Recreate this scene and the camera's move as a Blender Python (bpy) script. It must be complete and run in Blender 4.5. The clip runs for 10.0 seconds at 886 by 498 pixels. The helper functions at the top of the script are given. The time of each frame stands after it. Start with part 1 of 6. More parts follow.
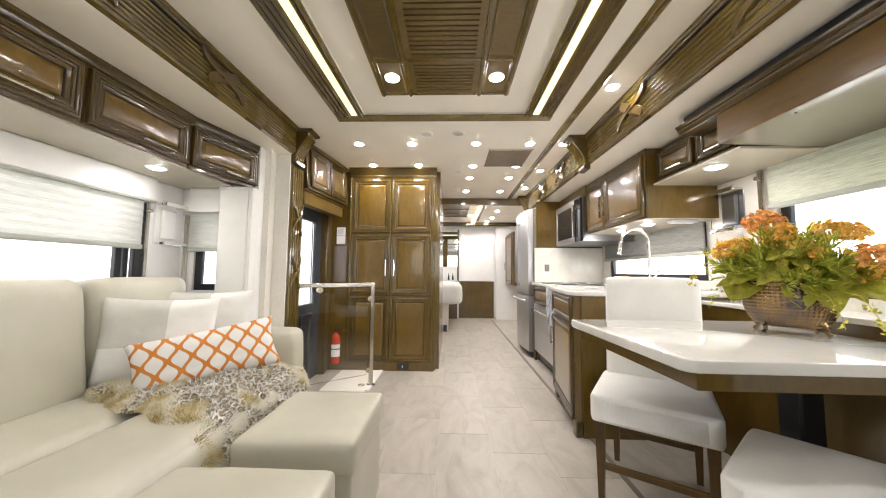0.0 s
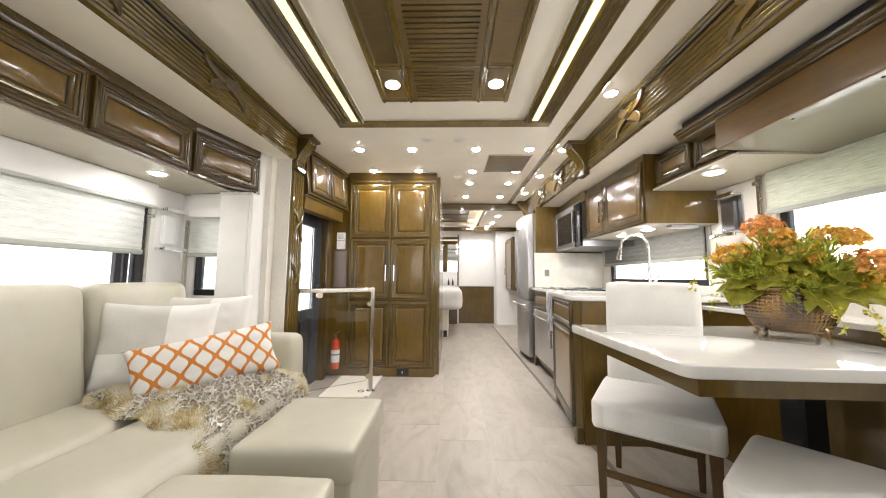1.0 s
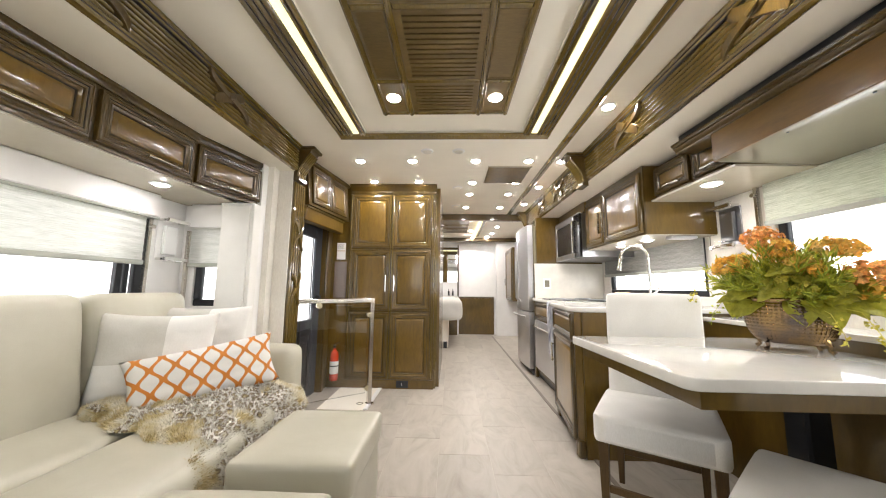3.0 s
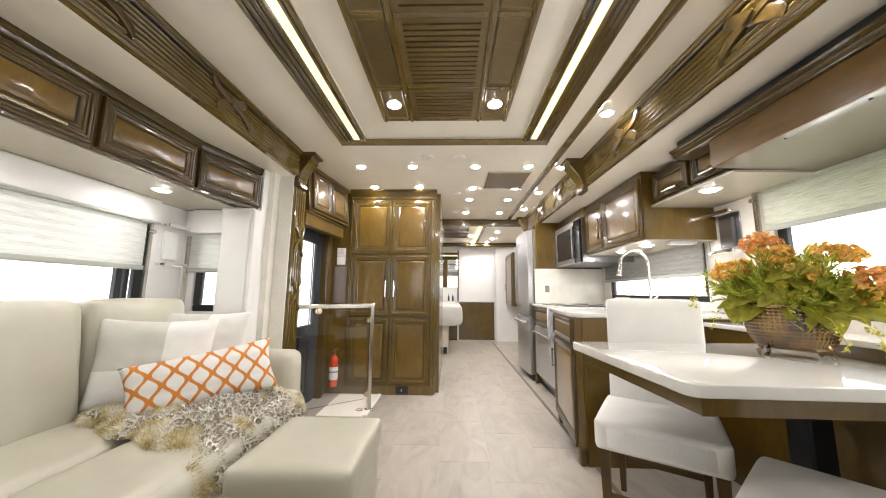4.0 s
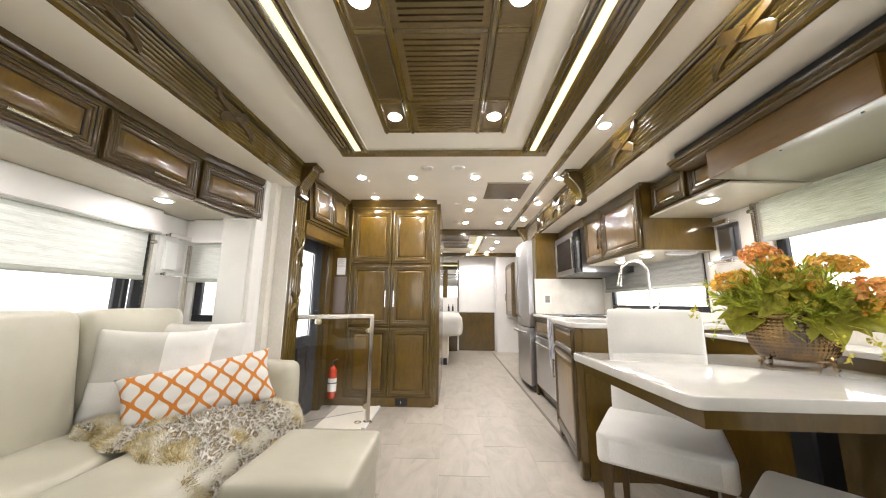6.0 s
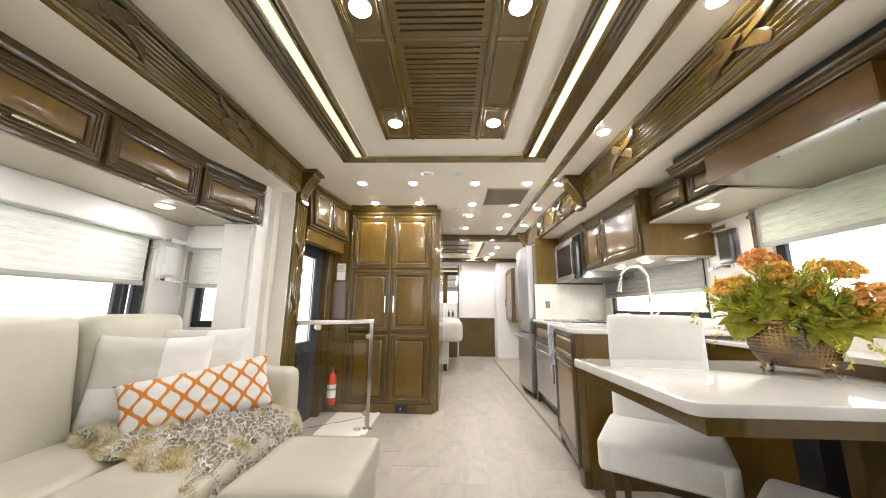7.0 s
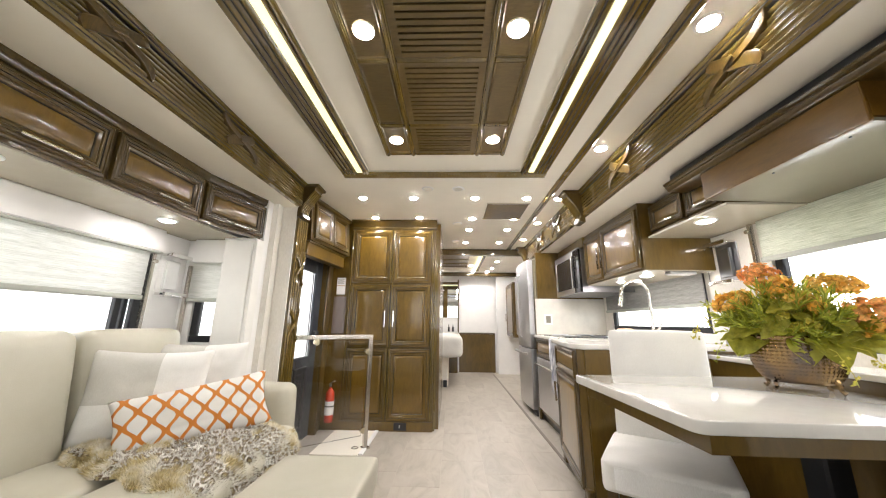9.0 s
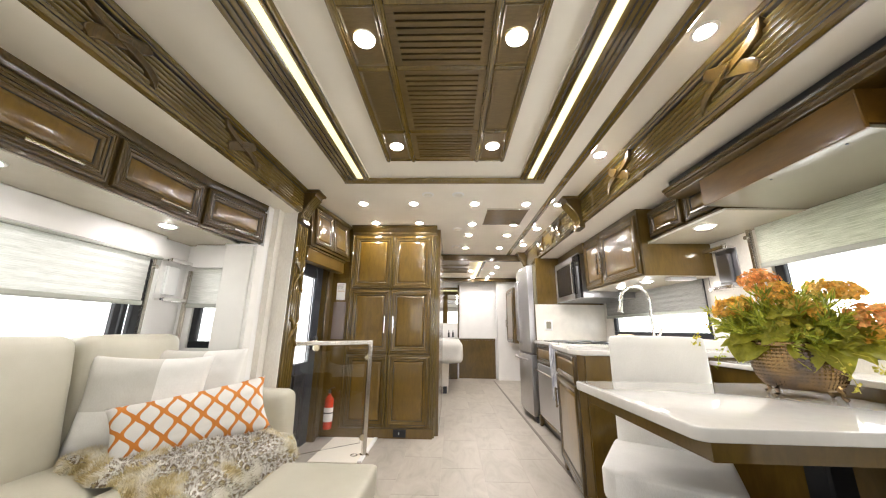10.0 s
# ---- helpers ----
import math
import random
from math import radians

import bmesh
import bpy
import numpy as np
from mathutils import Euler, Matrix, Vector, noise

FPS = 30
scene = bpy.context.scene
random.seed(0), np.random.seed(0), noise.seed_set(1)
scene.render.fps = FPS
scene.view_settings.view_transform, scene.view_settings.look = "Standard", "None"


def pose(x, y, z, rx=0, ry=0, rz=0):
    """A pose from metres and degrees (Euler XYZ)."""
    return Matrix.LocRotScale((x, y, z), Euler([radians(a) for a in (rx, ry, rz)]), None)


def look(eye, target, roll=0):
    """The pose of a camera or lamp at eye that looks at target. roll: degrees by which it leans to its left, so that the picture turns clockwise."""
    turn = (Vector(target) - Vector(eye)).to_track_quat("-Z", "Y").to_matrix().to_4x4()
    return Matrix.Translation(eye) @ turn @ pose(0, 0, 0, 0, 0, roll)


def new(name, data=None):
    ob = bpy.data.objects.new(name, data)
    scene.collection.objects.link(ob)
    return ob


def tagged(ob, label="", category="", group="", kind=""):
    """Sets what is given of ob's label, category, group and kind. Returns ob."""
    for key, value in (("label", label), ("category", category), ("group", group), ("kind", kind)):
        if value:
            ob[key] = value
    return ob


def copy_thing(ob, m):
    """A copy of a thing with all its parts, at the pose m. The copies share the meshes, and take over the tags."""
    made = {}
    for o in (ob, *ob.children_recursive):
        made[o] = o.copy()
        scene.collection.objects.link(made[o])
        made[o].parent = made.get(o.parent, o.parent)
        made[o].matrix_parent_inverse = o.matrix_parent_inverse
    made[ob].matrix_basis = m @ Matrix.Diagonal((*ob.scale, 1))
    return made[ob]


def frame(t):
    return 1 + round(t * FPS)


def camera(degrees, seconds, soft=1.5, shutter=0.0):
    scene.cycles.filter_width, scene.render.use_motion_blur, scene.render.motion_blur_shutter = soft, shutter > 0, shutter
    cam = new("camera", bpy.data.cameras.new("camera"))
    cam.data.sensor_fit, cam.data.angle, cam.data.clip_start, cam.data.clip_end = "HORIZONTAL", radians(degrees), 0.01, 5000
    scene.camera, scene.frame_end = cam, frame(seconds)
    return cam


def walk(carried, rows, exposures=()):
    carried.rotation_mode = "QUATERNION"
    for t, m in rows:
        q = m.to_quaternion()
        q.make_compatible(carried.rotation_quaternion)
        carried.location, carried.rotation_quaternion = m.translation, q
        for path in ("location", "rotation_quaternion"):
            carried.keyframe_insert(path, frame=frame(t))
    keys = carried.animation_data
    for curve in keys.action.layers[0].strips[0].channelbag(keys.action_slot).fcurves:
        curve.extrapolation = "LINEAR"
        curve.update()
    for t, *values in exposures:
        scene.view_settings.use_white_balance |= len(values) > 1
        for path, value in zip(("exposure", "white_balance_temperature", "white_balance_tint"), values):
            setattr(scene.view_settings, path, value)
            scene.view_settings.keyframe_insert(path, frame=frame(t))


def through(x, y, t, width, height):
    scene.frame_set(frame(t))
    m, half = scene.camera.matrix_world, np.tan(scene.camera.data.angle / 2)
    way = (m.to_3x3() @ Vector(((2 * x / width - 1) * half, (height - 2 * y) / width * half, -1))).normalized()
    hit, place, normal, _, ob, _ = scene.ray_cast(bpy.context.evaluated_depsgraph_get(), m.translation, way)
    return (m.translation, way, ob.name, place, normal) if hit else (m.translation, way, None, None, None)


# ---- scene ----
cam = camera(108.2, 10.0, soft=1.1)
# seconds, x, y, z, pitch, roll, yaw: a slow tilt upwards with a slight drift back
PATH = [
    (0.0, 0.000, 0.000, 1.000, 4.13, -0.50, 1.50),
    (0.5, 0.000, -0.001, 1.000, 4.58, -0.48, 1.50),
    (1.0, 0.000, -0.002, 1.001, 5.02, -0.47, 1.50),
    (1.5, 0.000, -0.003, 1.001, 5.49, -0.50, 1.50),
    (2.0, 0.000, -0.004, 1.002, 5.93, -0.51, 1.50),
    (2.5, 0.000, -0.005, 1.002, 6.40, -0.54, 1.50),
    (4.0, 0.000, -0.009, 1.004, 7.76, -0.56, 1.50),
    (4.5, 0.001, -0.010, 1.004, 8.20, -0.56, 1.50),
    (5.0, 0.001, -0.011, 1.005, 8.63, -0.56, 1.50),
    (5.5, 0.001, -0.012, 1.005, 9.10, -0.58, 1.50),
    (7.0, 0.001, -0.016, 1.006, 10.47, -0.60, 1.50),
    (7.5, 0.001, -0.018, 1.006, 11.21, -0.62, 1.50),
    (8.0, 0.001, -0.019, 1.007, 12.03, -0.68, 1.50),
    (8.5, 0.001, -0.020, 1.007, 12.52, -0.65, 1.50),
    (9.0, 0.001, -0.022, 1.007, 12.98, -0.65, 1.50),
    (9.5, 0.002, -0.023, 1.008, 13.43, -0.66, 1.50),
    (10.0, 0.002, -0.025, 1.008, 13.92, -0.68, 1.50)]
walk(cam, [(t, pose(x, y, z, 90 + p, r, w)) for t, x, y, z, p, r, w in PATH])
scene.view_settings.exposure = 0.20

# ---- light from outside ----
world = bpy.data.worlds.new("world")
scene.world = world
world.use_nodes = True
sky = world.node_tree.nodes.new("ShaderNodeTexSky")
sky.sky_type = "NISHITA"
sky.sun_disc = False
sky.sun_elevation, sky.sun_rotation = radians(50), radians(200)
world.node_tree.nodes["Background"].inputs["Strength"].default_value = 0.1
world.node_tree.links.new(sky.outputs[0], world.node_tree.nodes["Background"].inputs["Color"])


def window_light(name, at, facing, w, h, watts, color=(0.97, 0.985, 1.0)):
    """Daylight that stands in the opening of a window."""
    d = bpy.data.lights.new(name, "AREA")
    d.shape, d.size, d.size_y, d.energy, d.color = "RECTANGLE", w, h, watts, color
    ob = new(name, d)
    ob.matrix_world = look(at, tuple(Vector(at) + Vector(facing)))
    return ob


window_light("windscreen_daylight", (-0.07, -2.30, 1.35), (0, 1, -0.05), 2.0, 1.0, 11.5)
window_light("sofa_window_daylight", (-2.02, 0.5, 1.0), (1, 0, 0), 1.7, 0.30, 3)
window_light("dinette_window_daylight", (1.90, 0.9, 1.15), (-1, 0, 0), 1.5, 0.5, 9)
window_light("kitchen_window_daylight", (1.92, 2.95, 1.06), (-1, 0, 0), 1.3, 0.2, 4)


# ---- materials ----
def material(name):
    m = bpy.data.materials.new(name)
    m.use_nodes = True
    nt = m.node_tree
    return m, nt, nt.nodes["Principled BSDF"]


def nd(nt, kind, **kw):
    n = nt.nodes.new(kind)
    for k, v in kw.items():
        if k in n.inputs:
            n.inputs[k].default_value = v
    return n


def ramp(nt, fac, stops):
    r = nt.nodes.new("ShaderNodeValToRGB")
    while len(r.color_ramp.elements) < len(stops):
        r.color_ramp.elements.new(0.5)
    for e, (p, c) in zip(r.color_ramp.elements, stops):
        e.position, e.color = p, (*c, 1)
    nt.links.new(fac, r.inputs[0])
    return r.outputs[0]


def coords(nt, scale=(1, 1, 1), kind="Object"):
    tc = nt.nodes.new("ShaderNodeTexCoord")
    mp = nt.nodes.new("ShaderNodeMapping")
    mp.inputs["Scale"].default_value = scale
    nt.links.new(tc.outputs[kind], mp.inputs[0])
    return mp.outputs[0]


def noise_tex(nt, vec, scale, detail=4, rough=0.55, dist=0.0):
    n = nd(nt, "ShaderNodeTexNoise", Scale=scale, Detail=detail, Roughness=rough, Distortion=dist)
    nt.links.new(vec, n.inputs["Vector"])
    return n.outputs["Fac"]


def bump(nt, bs, height, strength=0.2, distance=0.002):
    b = nd(nt, "ShaderNodeBump", Strength=strength, Distance=distance)
    nt.links.new(height, b.inputs["Height"])
    nt.links.new(b.outputs[0], bs.inputs["Normal"])


def mixed(nt, fac, a, b, mode="MIX"):
    m = nt.nodes.new("ShaderNodeMix")
    m.data_type, m.blend_type = "RGBA", mode
    for sock, v in ((m.inputs[0], fac), (m.inputs[6], a), (m.inputs[7], b)):
        if isinstance(v, (int, float)):
            sock.default_value = v
        elif isinstance(v, tuple):
            sock.default_value = (*v, 1)
        else:
            nt.links.new(v, sock)
    return m.outputs[2]


def wood(name, dark, light, grain=(14, 14, 1.6), rough=0.26, coat=0.65, shine=0.08, ior=1.65):
    m, nt, bs = material(name)
    v = coords(nt, grain)
    fine = noise_tex(nt, v, 9, 8, 0.65, 0.6)
    big = noise_tex(nt, coords(nt), 2.3, 3)
    c = ramp(nt, fine, [(0.12, dark), (0.88, light)])
    shade = ramp(nt, big, [(0.3, (0.72, 0.72, 0.72)), (0.7, (1.15, 1.12, 1.08))])
    c = mixed(nt, 1.0, c, shade, "MULTIPLY")
    info = nt.nodes.new("ShaderNodeObjectInfo")
    tone = ramp(nt, info.outputs["Random"], [(0.0, (0.86, 0.86, 0.86)), (1.0, (1.12, 1.1, 1.08))])
    c = mixed(nt, 1.0, c, tone, "MULTIPLY")
    nt.links.new(c, bs.inputs["Base Color"])
    r = nd(nt, "ShaderNodeMapRange")
    r.inputs["To Min"].default_value, r.inputs["To Max"].default_value = rough, rough + 0.16
    nt.links.new(big, r.inputs["Value"])
    nt.links.new(r.outputs[0], bs.inputs["Roughness"])
    bs.inputs["Coat Weight"].default_value, bs.inputs["Coat Roughness"].default_value = coat, shine
    bs.inputs["Coat IOR"].default_value = ior
    bs.inputs["Specular IOR Level"].default_value = 0.25
    bump(nt, bs, fine, 0.06, 0.0006)
    return m


def cloth(name, base, tint, weave=900, rough=0.85, sheen=0.2, bumpy=0.25):
    m, nt, bs = material(name)
    v = coords(nt)
    n = noise_tex(nt, coords(nt, (1, 1, 0.25)), weave, 2)
    big = noise_tex(nt, v, 5, 4)
    c = mixed(nt, ramp(nt, n, [(0.3, (0, 0, 0)), (0.7, (1, 1, 1))]), base, tint)
    c = mixed(nt, 1.0, c, ramp(nt, big, [(0.3, (0.93, 0.93, 0.93)), (0.7, (1.03, 1.03, 1.03))]), "MULTIPLY")
    nt.links.new(c, bs.inputs["Base Color"])
    bs.inputs["Roughness"].default_value = rough
    bs.inputs["Sheen Weight"].default_value = sheen
    bump(nt, bs, n, bumpy, 0.0015)
    return m


def plain(name, color, rough=0.5, metal=0.0, var=0.06, scale=6, bumps=0.03, coat=0.0):
    m, nt, bs = material(name)
    n = noise_tex(nt, coords(nt), scale, 5)
    lo, hi = tuple(c * (1 - var) for c in color), tuple(min(1, c * (1 + var)) for c in color)
    nt.links.new(ramp(nt, n, [(0.3, lo), (0.7, hi)]), bs.inputs["Base Color"])
    r = nd(nt, "ShaderNodeMapRange")
    r.inputs["To Min"].default_value, r.inputs["To Max"].default_value = max(0.02, rough * 0.85), min(1, rough * 1.15)
    nt.links.new(noise_tex(nt, coords(nt), scale * 7, 4), r.inputs["Value"])
    nt.links.new(r.outputs[0], bs.inputs["Roughness"])
    bs.inputs["Metallic"].default_value, bs.inputs["Coat Weight"].default_value = metal, coat
    if bumps:
        bump(nt, bs, noise_tex(nt, coords(nt), scale * 20, 3), bumps, 0.001)
    return m


def glowing(name, color, strength):
    m, nt, bs = material(name)
    bs.inputs["Base Color"].default_value = (0.9, 0.9, 0.9, 1)
    bs.inputs["Emission Color"].default_value = (*color, 1)
    bs.inputs["Emission Strength"].default_value = strength
    return m


def glass(name, tint=(1, 1, 1), rough=0.0, ior=1.45):
    m, nt, bs = material(name)
    bs.inputs["Base Color"].default_value = (*tint, 1)
    bs.inputs["Transmission Weight"].default_value = 1
    bs.inputs["Roughness"].default_value = rough
    bs.inputs["IOR"].default_value = ior
    return m


def leather():
    m, nt, bs = material("cream_leather")
    v = coords(nt)
    big = noise_tex(nt, v, 4, 4)
    vor = nd(nt, "ShaderNodeTexVoronoi", Scale=420.0)
    nt.links.new(v, vor.inputs["Vector"])
    nt.links.new(ramp(nt, big, [(0.3, (0.485, 0.460, 0.365)), (0.7, (0.565, 0.540, 0.445))]), bs.inputs["Base Color"])
    bs.inputs["Roughness"].default_value = 0.30
    crease = noise_tex(nt, v, 14, 5, 0.6, 0.8)
    h = mixed(nt, 0.75, vor.outputs["Distance"], crease)
    bump(nt, bs, h, 0.34, 0.004)
    return m


def tile():
    m, nt, bs = material("porcelain_tile")
    info = nt.nodes.new("ShaderNodeObjectInfo")
    v = nt.nodes.new("ShaderNodeVectorMath")
    v.operation = "ADD"
    nt.links.new(coords(nt, (1, 0.35, 1)), v.inputs[0])
    k = nt.nodes.new("ShaderNodeVectorMath")
    k.operation = "SCALE"
    k.inputs[0].default_value = (37, 91, 53)
    nt.links.new(info.outputs["Random"], k.inputs["Scale"])
    nt.links.new(k.outputs[0], v.inputs[1])
    vein = noise_tex(nt, v.outputs[0], 7, 8, 0.6, 1.6)
    cloud = noise_tex(nt, v.outputs[0], 2.2, 4)
    c = ramp(nt, vein, [(0.25, (0.315, 0.28, 0.23)), (0.5, (0.415, 0.375, 0.32)), (0.75, (0.475, 0.435, 0.38))])
    c = mixed(nt, 1.0, c, ramp(nt, cloud, [(0.3, (0.9, 0.9, 0.9)), (0.7, (1.06, 1.06, 1.06))]), "MULTIPLY")
    tone = ramp(nt, info.outputs["Random"], [(0.0, (0.93, 0.93, 0.93)), (1.0, (1.05, 1.05, 1.05))])
    nt.links.new(mixed(nt, 1.0, c, tone, "MULTIPLY"), bs.inputs["Base Color"])
    r = nd(nt, "ShaderNodeMapRange")
    r.inputs["To Min"].default_value, r.inputs["To Max"].default_value = 0.30, 0.5
    nt.links.new(vein, r.inputs["Value"])
    nt.links.new(r.outputs[0], bs.inputs["Roughness"])
    bump(nt, bs, vein, 0.08, 0.001)
    return m


def shade_cloth(name="shade_fabric", dark=(0.66, 0.67, 0.62), light=(0.92, 0.92, 0.89), through=0.55):
    m, nt, bs = material(name)
    streak = noise_tex(nt, coords(nt, (3, 3, 90)), 4, 4, 0.7)
    c = ramp(nt, streak, [(0.3, dark), (0.6, light)])
    nt.links.new(c, bs.inputs["Base Color"])
    bs.inputs["Roughness"].default_value = 0.9
    tr = nt.nodes.new("ShaderNodeBsdfTranslucent")
    nt.links.new(c, tr.inputs["Color"])
    mx = nt.nodes.new("ShaderNodeMixShader")
    mx.inputs[0].default_value = through
    nt.links.new(bs.outputs[0], mx.inputs[1])
    nt.links.new(tr.outputs[0], mx.inputs[2])
    nt.links.new(mx.outputs[0], nt.nodes["Material Output"].inputs["Surface"])
    bump(nt, bs, streak, 0.2, 0.002)
    return m


def ogee():
    """White leaf shapes on orange: a staggered lattice."""
    m, nt, bs = material("ogee_print_cotton")
    sep = nt.nodes.new("ShaderNodeSeparateXYZ")
    nt.links.new(coords(nt, (2 / 0.091, 1, 2 * math.pi / 0.108)), sep.inputs[0])

    def op(kind, a, b=None):
        n = nt.nodes.new("ShaderNodeMath")
        n.operation = kind
        for s, q in zip(n.inputs, (a, b)):
            if isinstance(q, (int, float)):
                s.default_value = q
            elif q is not None:
                nt.links.new(q, s)
        return n.outputs[0]

    # two families of waving lines that meet at pointed tips
    wave = op("MULTIPLY", op("COSINE", sep.outputs[2]), 0.39)
    even = op("PINGPONG", op("SUBTRACT", sep.outputs[0], wave), 1.0)
    odd = op("SUBTRACT", 1.0, op("PINGPONG", op("ADD", sep.outputs[0], wave), 1.0))
    c = ramp(nt, op("MINIMUM", even, odd), [(0.175, (0.66, 0.23, 0.035)), (0.205, (0.82, 0.80, 0.76))])
    weave = noise_tex(nt, coords(nt), 700, 2)
    nt.links.new(mixed(nt, 0.12, c, weave, "MULTIPLY"), bs.inputs["Base Color"])
    bs.inputs["Roughness"].default_value = 0.85
    bump(nt, bs, weave, 0.3, 0.001)
    return m


def fur_spots():
    m, nt, bs = material("spotted_faux_fur")
    v = coords(nt)
    vor = nd(nt, "ShaderNodeTexVoronoi", Scale=33.0)
    vor.feature = "DISTANCE_TO_EDGE"
    wob = nd(nt, "ShaderNodeTexNoise", Scale=22.0)
    nt.links.new(v, wob.inputs["Vector"])
    add = nt.nodes.new("ShaderNodeVectorMath")
    add.operation = "MULTIPLY_ADD"
    add.inputs[1].default_value = (0.03, 0.03, 0.03)
    nt.links.new(wob.outputs["Color"], add.inputs[0])
    nt.links.new(v, add.inputs[2])
    nt.links.new(add.outputs[0], vor.inputs["Vector"])
    c = ramp(nt, vor.outputs["Distance"], [(0.0, (0.90, 0.88, 0.84)), (0.10, (0.86, 0.83, 0.77)), (0.16, (0.21, 0.165, 0.11)), (0.27, (0.29, 0.22, 0.13)), (0.36, (0.64, 0.55, 0.32))])
    nt.links.new(c, bs.inputs["Base Color"])
    bs.inputs["Roughness"].default_value = 0.8
    return m


def fur_shag():
    m, nt, bs = material("shaggy_tan_faux_fur")
    c = ramp(nt, noise_tex(nt, coords(nt), 15, 4), [(0.3, (0.40, 0.29, 0.11)), (0.45, (0.70, 0.60, 0.34)), (0.60, (0.88, 0.84, 0.74))])
    nt.links.new(c, bs.inputs["Base Color"])
    bs.inputs["Roughness"].default_value = 0.8
    return m


WOOD = wood("glazed_wood", (0.030, 0.018, 0.003), (0.118, 0.070, 0.011), rough=0.24, coat=0.85, ior=1.6)
PANEL = wood("stained_panel_wood", (0.088, 0.051, 0.006), (0.212, 0.125, 0.017), (3, 3, 0.8), 0.24, 0.8, 0.13, 1.6)
VENEER = wood("cabinet_veneer", (0.072, 0.043, 0.006), (0.165, 0.100, 0.015), (3, 3, 0.8), 0.25, 0.8, 0.12)
MOULD = wood("moulding_wood", (0.062, 0.040, 0.005), (0.215, 0.148, 0.030), (10, 1.2, 10), 0.18, 1.0, 0.06, 1.7)
# near-black: glaze in wood grooves, also the grille backing and kitchen plinths
GROOVE = plain("dark_glaze_and_recess", (0.012, 0.008, 0.003), 0.4)
CREAM = plain("ceiling_vinyl", (0.85, 0.80, 0.70), 0.6, var=0.03, scale=3, bumps=0.05)
WALL = cloth("woven_wallcovering", (0.86, 0.825, 0.755), (0.78, 0.74, 0.67), 160, 0.8, 0.0, 0.12)
WHITE = plain("white_trim_paint", (0.84, 0.825, 0.805), 0.5, var=0.03)
QUARTZ = plain("white_quartz", (0.76, 0.74, 0.70), 0.09, var=0.03, scale=25, bumps=0.0, coat=0.5)
LEATHER = leather()
LINEN = cloth("ivory_linen", (0.88, 0.865, 0.83), (0.80, 0.785, 0.74), 500)
TILE = tile()
GROUT = plain("grout", (0.50, 0.46, 0.40), 0.8)
SOFFIT = plain("taupe_soffit_vinyl", (0.46, 0.415, 0.325), 0.25, var=0.04)
STRIP = plain("floor_trim_metal", (0.20, 0.17, 0.14), 0.4, 0.3)
SHADE = shade_cloth()
DSHADE = shade_cloth("dinette_shade_fabric", (0.44, 0.47, 0.36), (0.78, 0.80, 0.70), 0.35)
KSHADE = shade_cloth("grey_shade_fabric", (0.20, 0.20, 0.19), (0.36, 0.36, 0.34), 0.10)
OGEE = ogee()
FUR = [fur_spots(), fur_shag()]
STEEL = plain("brushed_steel", (0.60, 0.60, 0.62), 0.33, 1.0, 0.04, 3, 0.0)
DARKSTEEL = plain("dark_brushed_steel", (0.33, 0.33, 0.34), 0.3, 1.0, 0.05, 3, 0.0)
CHROME = plain("polished_chrome", (0.80, 0.79, 0.77), 0.08, 1.0, 0.02, 3, 0.0)
NICKEL = plain("satin_nickel", (0.62, 0.58, 0.52), 0.22, 1.0, 0.03, 5, 0.0)
BLACK = plain("black_frame_metal", (0.012, 0.013, 0.017), 0.4)
RUBBER = plain("black_plastic", (0.02, 0.02, 0.022), 0.55)
DARKGLASS = plain("smoked_glass", (0.012, 0.012, 0.014), 0.08, 0.0, 0.0, 3, 0.0, 0.0)
LAMP = glowing("lamp_lens", (1.0, 0.955, 0.935), 355.0)
LAMP_DIM = glowing("soffit_lamp_lens", (1.0, 0.955, 0.935), 145.0)
LEDSTRIP = glowing("led_strip", (1.0, 0.90, 0.42), 1.12)
OUTSIDE = glowing("white_daylight", (0.97, 0.985, 1.0), 1.7)
GLASS = glass("clear_glass")
THIN = glass("clear_acrylic", ior=1.12)
GREYPANEL = plain("grey_laminate", (0.20, 0.178, 0.125), 0.12, var=0.02, bumps=0.0)
BOXWOOD = wood("red_brown_veneer", (0.085, 0.043, 0.006), (0.200, 0.102, 0.016), (3, 0.8, 3), 0.24, 0.9, 0.12, 1.45)
GRILLEWOOD = wood("satin_grille_veneer", (0.090, 0.060, 0.020), (0.200, 0.138, 0.052), (3, 14, 3), 0.28, 0.4, 0.15, 1.5)


# ---- building helpers ----
def mk():
    return bmesh.new()


def box(bm, x0, x1, y0, y1, z0, z1, b=0.0, seg=1):
    vs = bmesh.ops.create_cube(bm, size=1.0)["verts"]
    for v in vs:
        v.co = Vector(((x0 + x1) / 2 + v.co.x * (x1 - x0), (y0 + y1) / 2 + v.co.y * (y1 - y0), (z0 + z1) / 2 + v.co.z * (z1 - z0)))
    if b:
        bmesh.ops.bevel(bm, geom=list({e for v in vs for e in v.link_edges}), offset=b, segments=seg, affect="EDGES", profile=0.5)
    return bm


def boxed(*a, **k):
    return box(mk(), *a, **k)


def thing(name, at=(0, 0, 0), label="", category="", group="", kind=""):
    ob = new(name)
    ob.location = at
    ob.empty_display_size = 0.05
    return tagged(ob, label, category, group, kind)


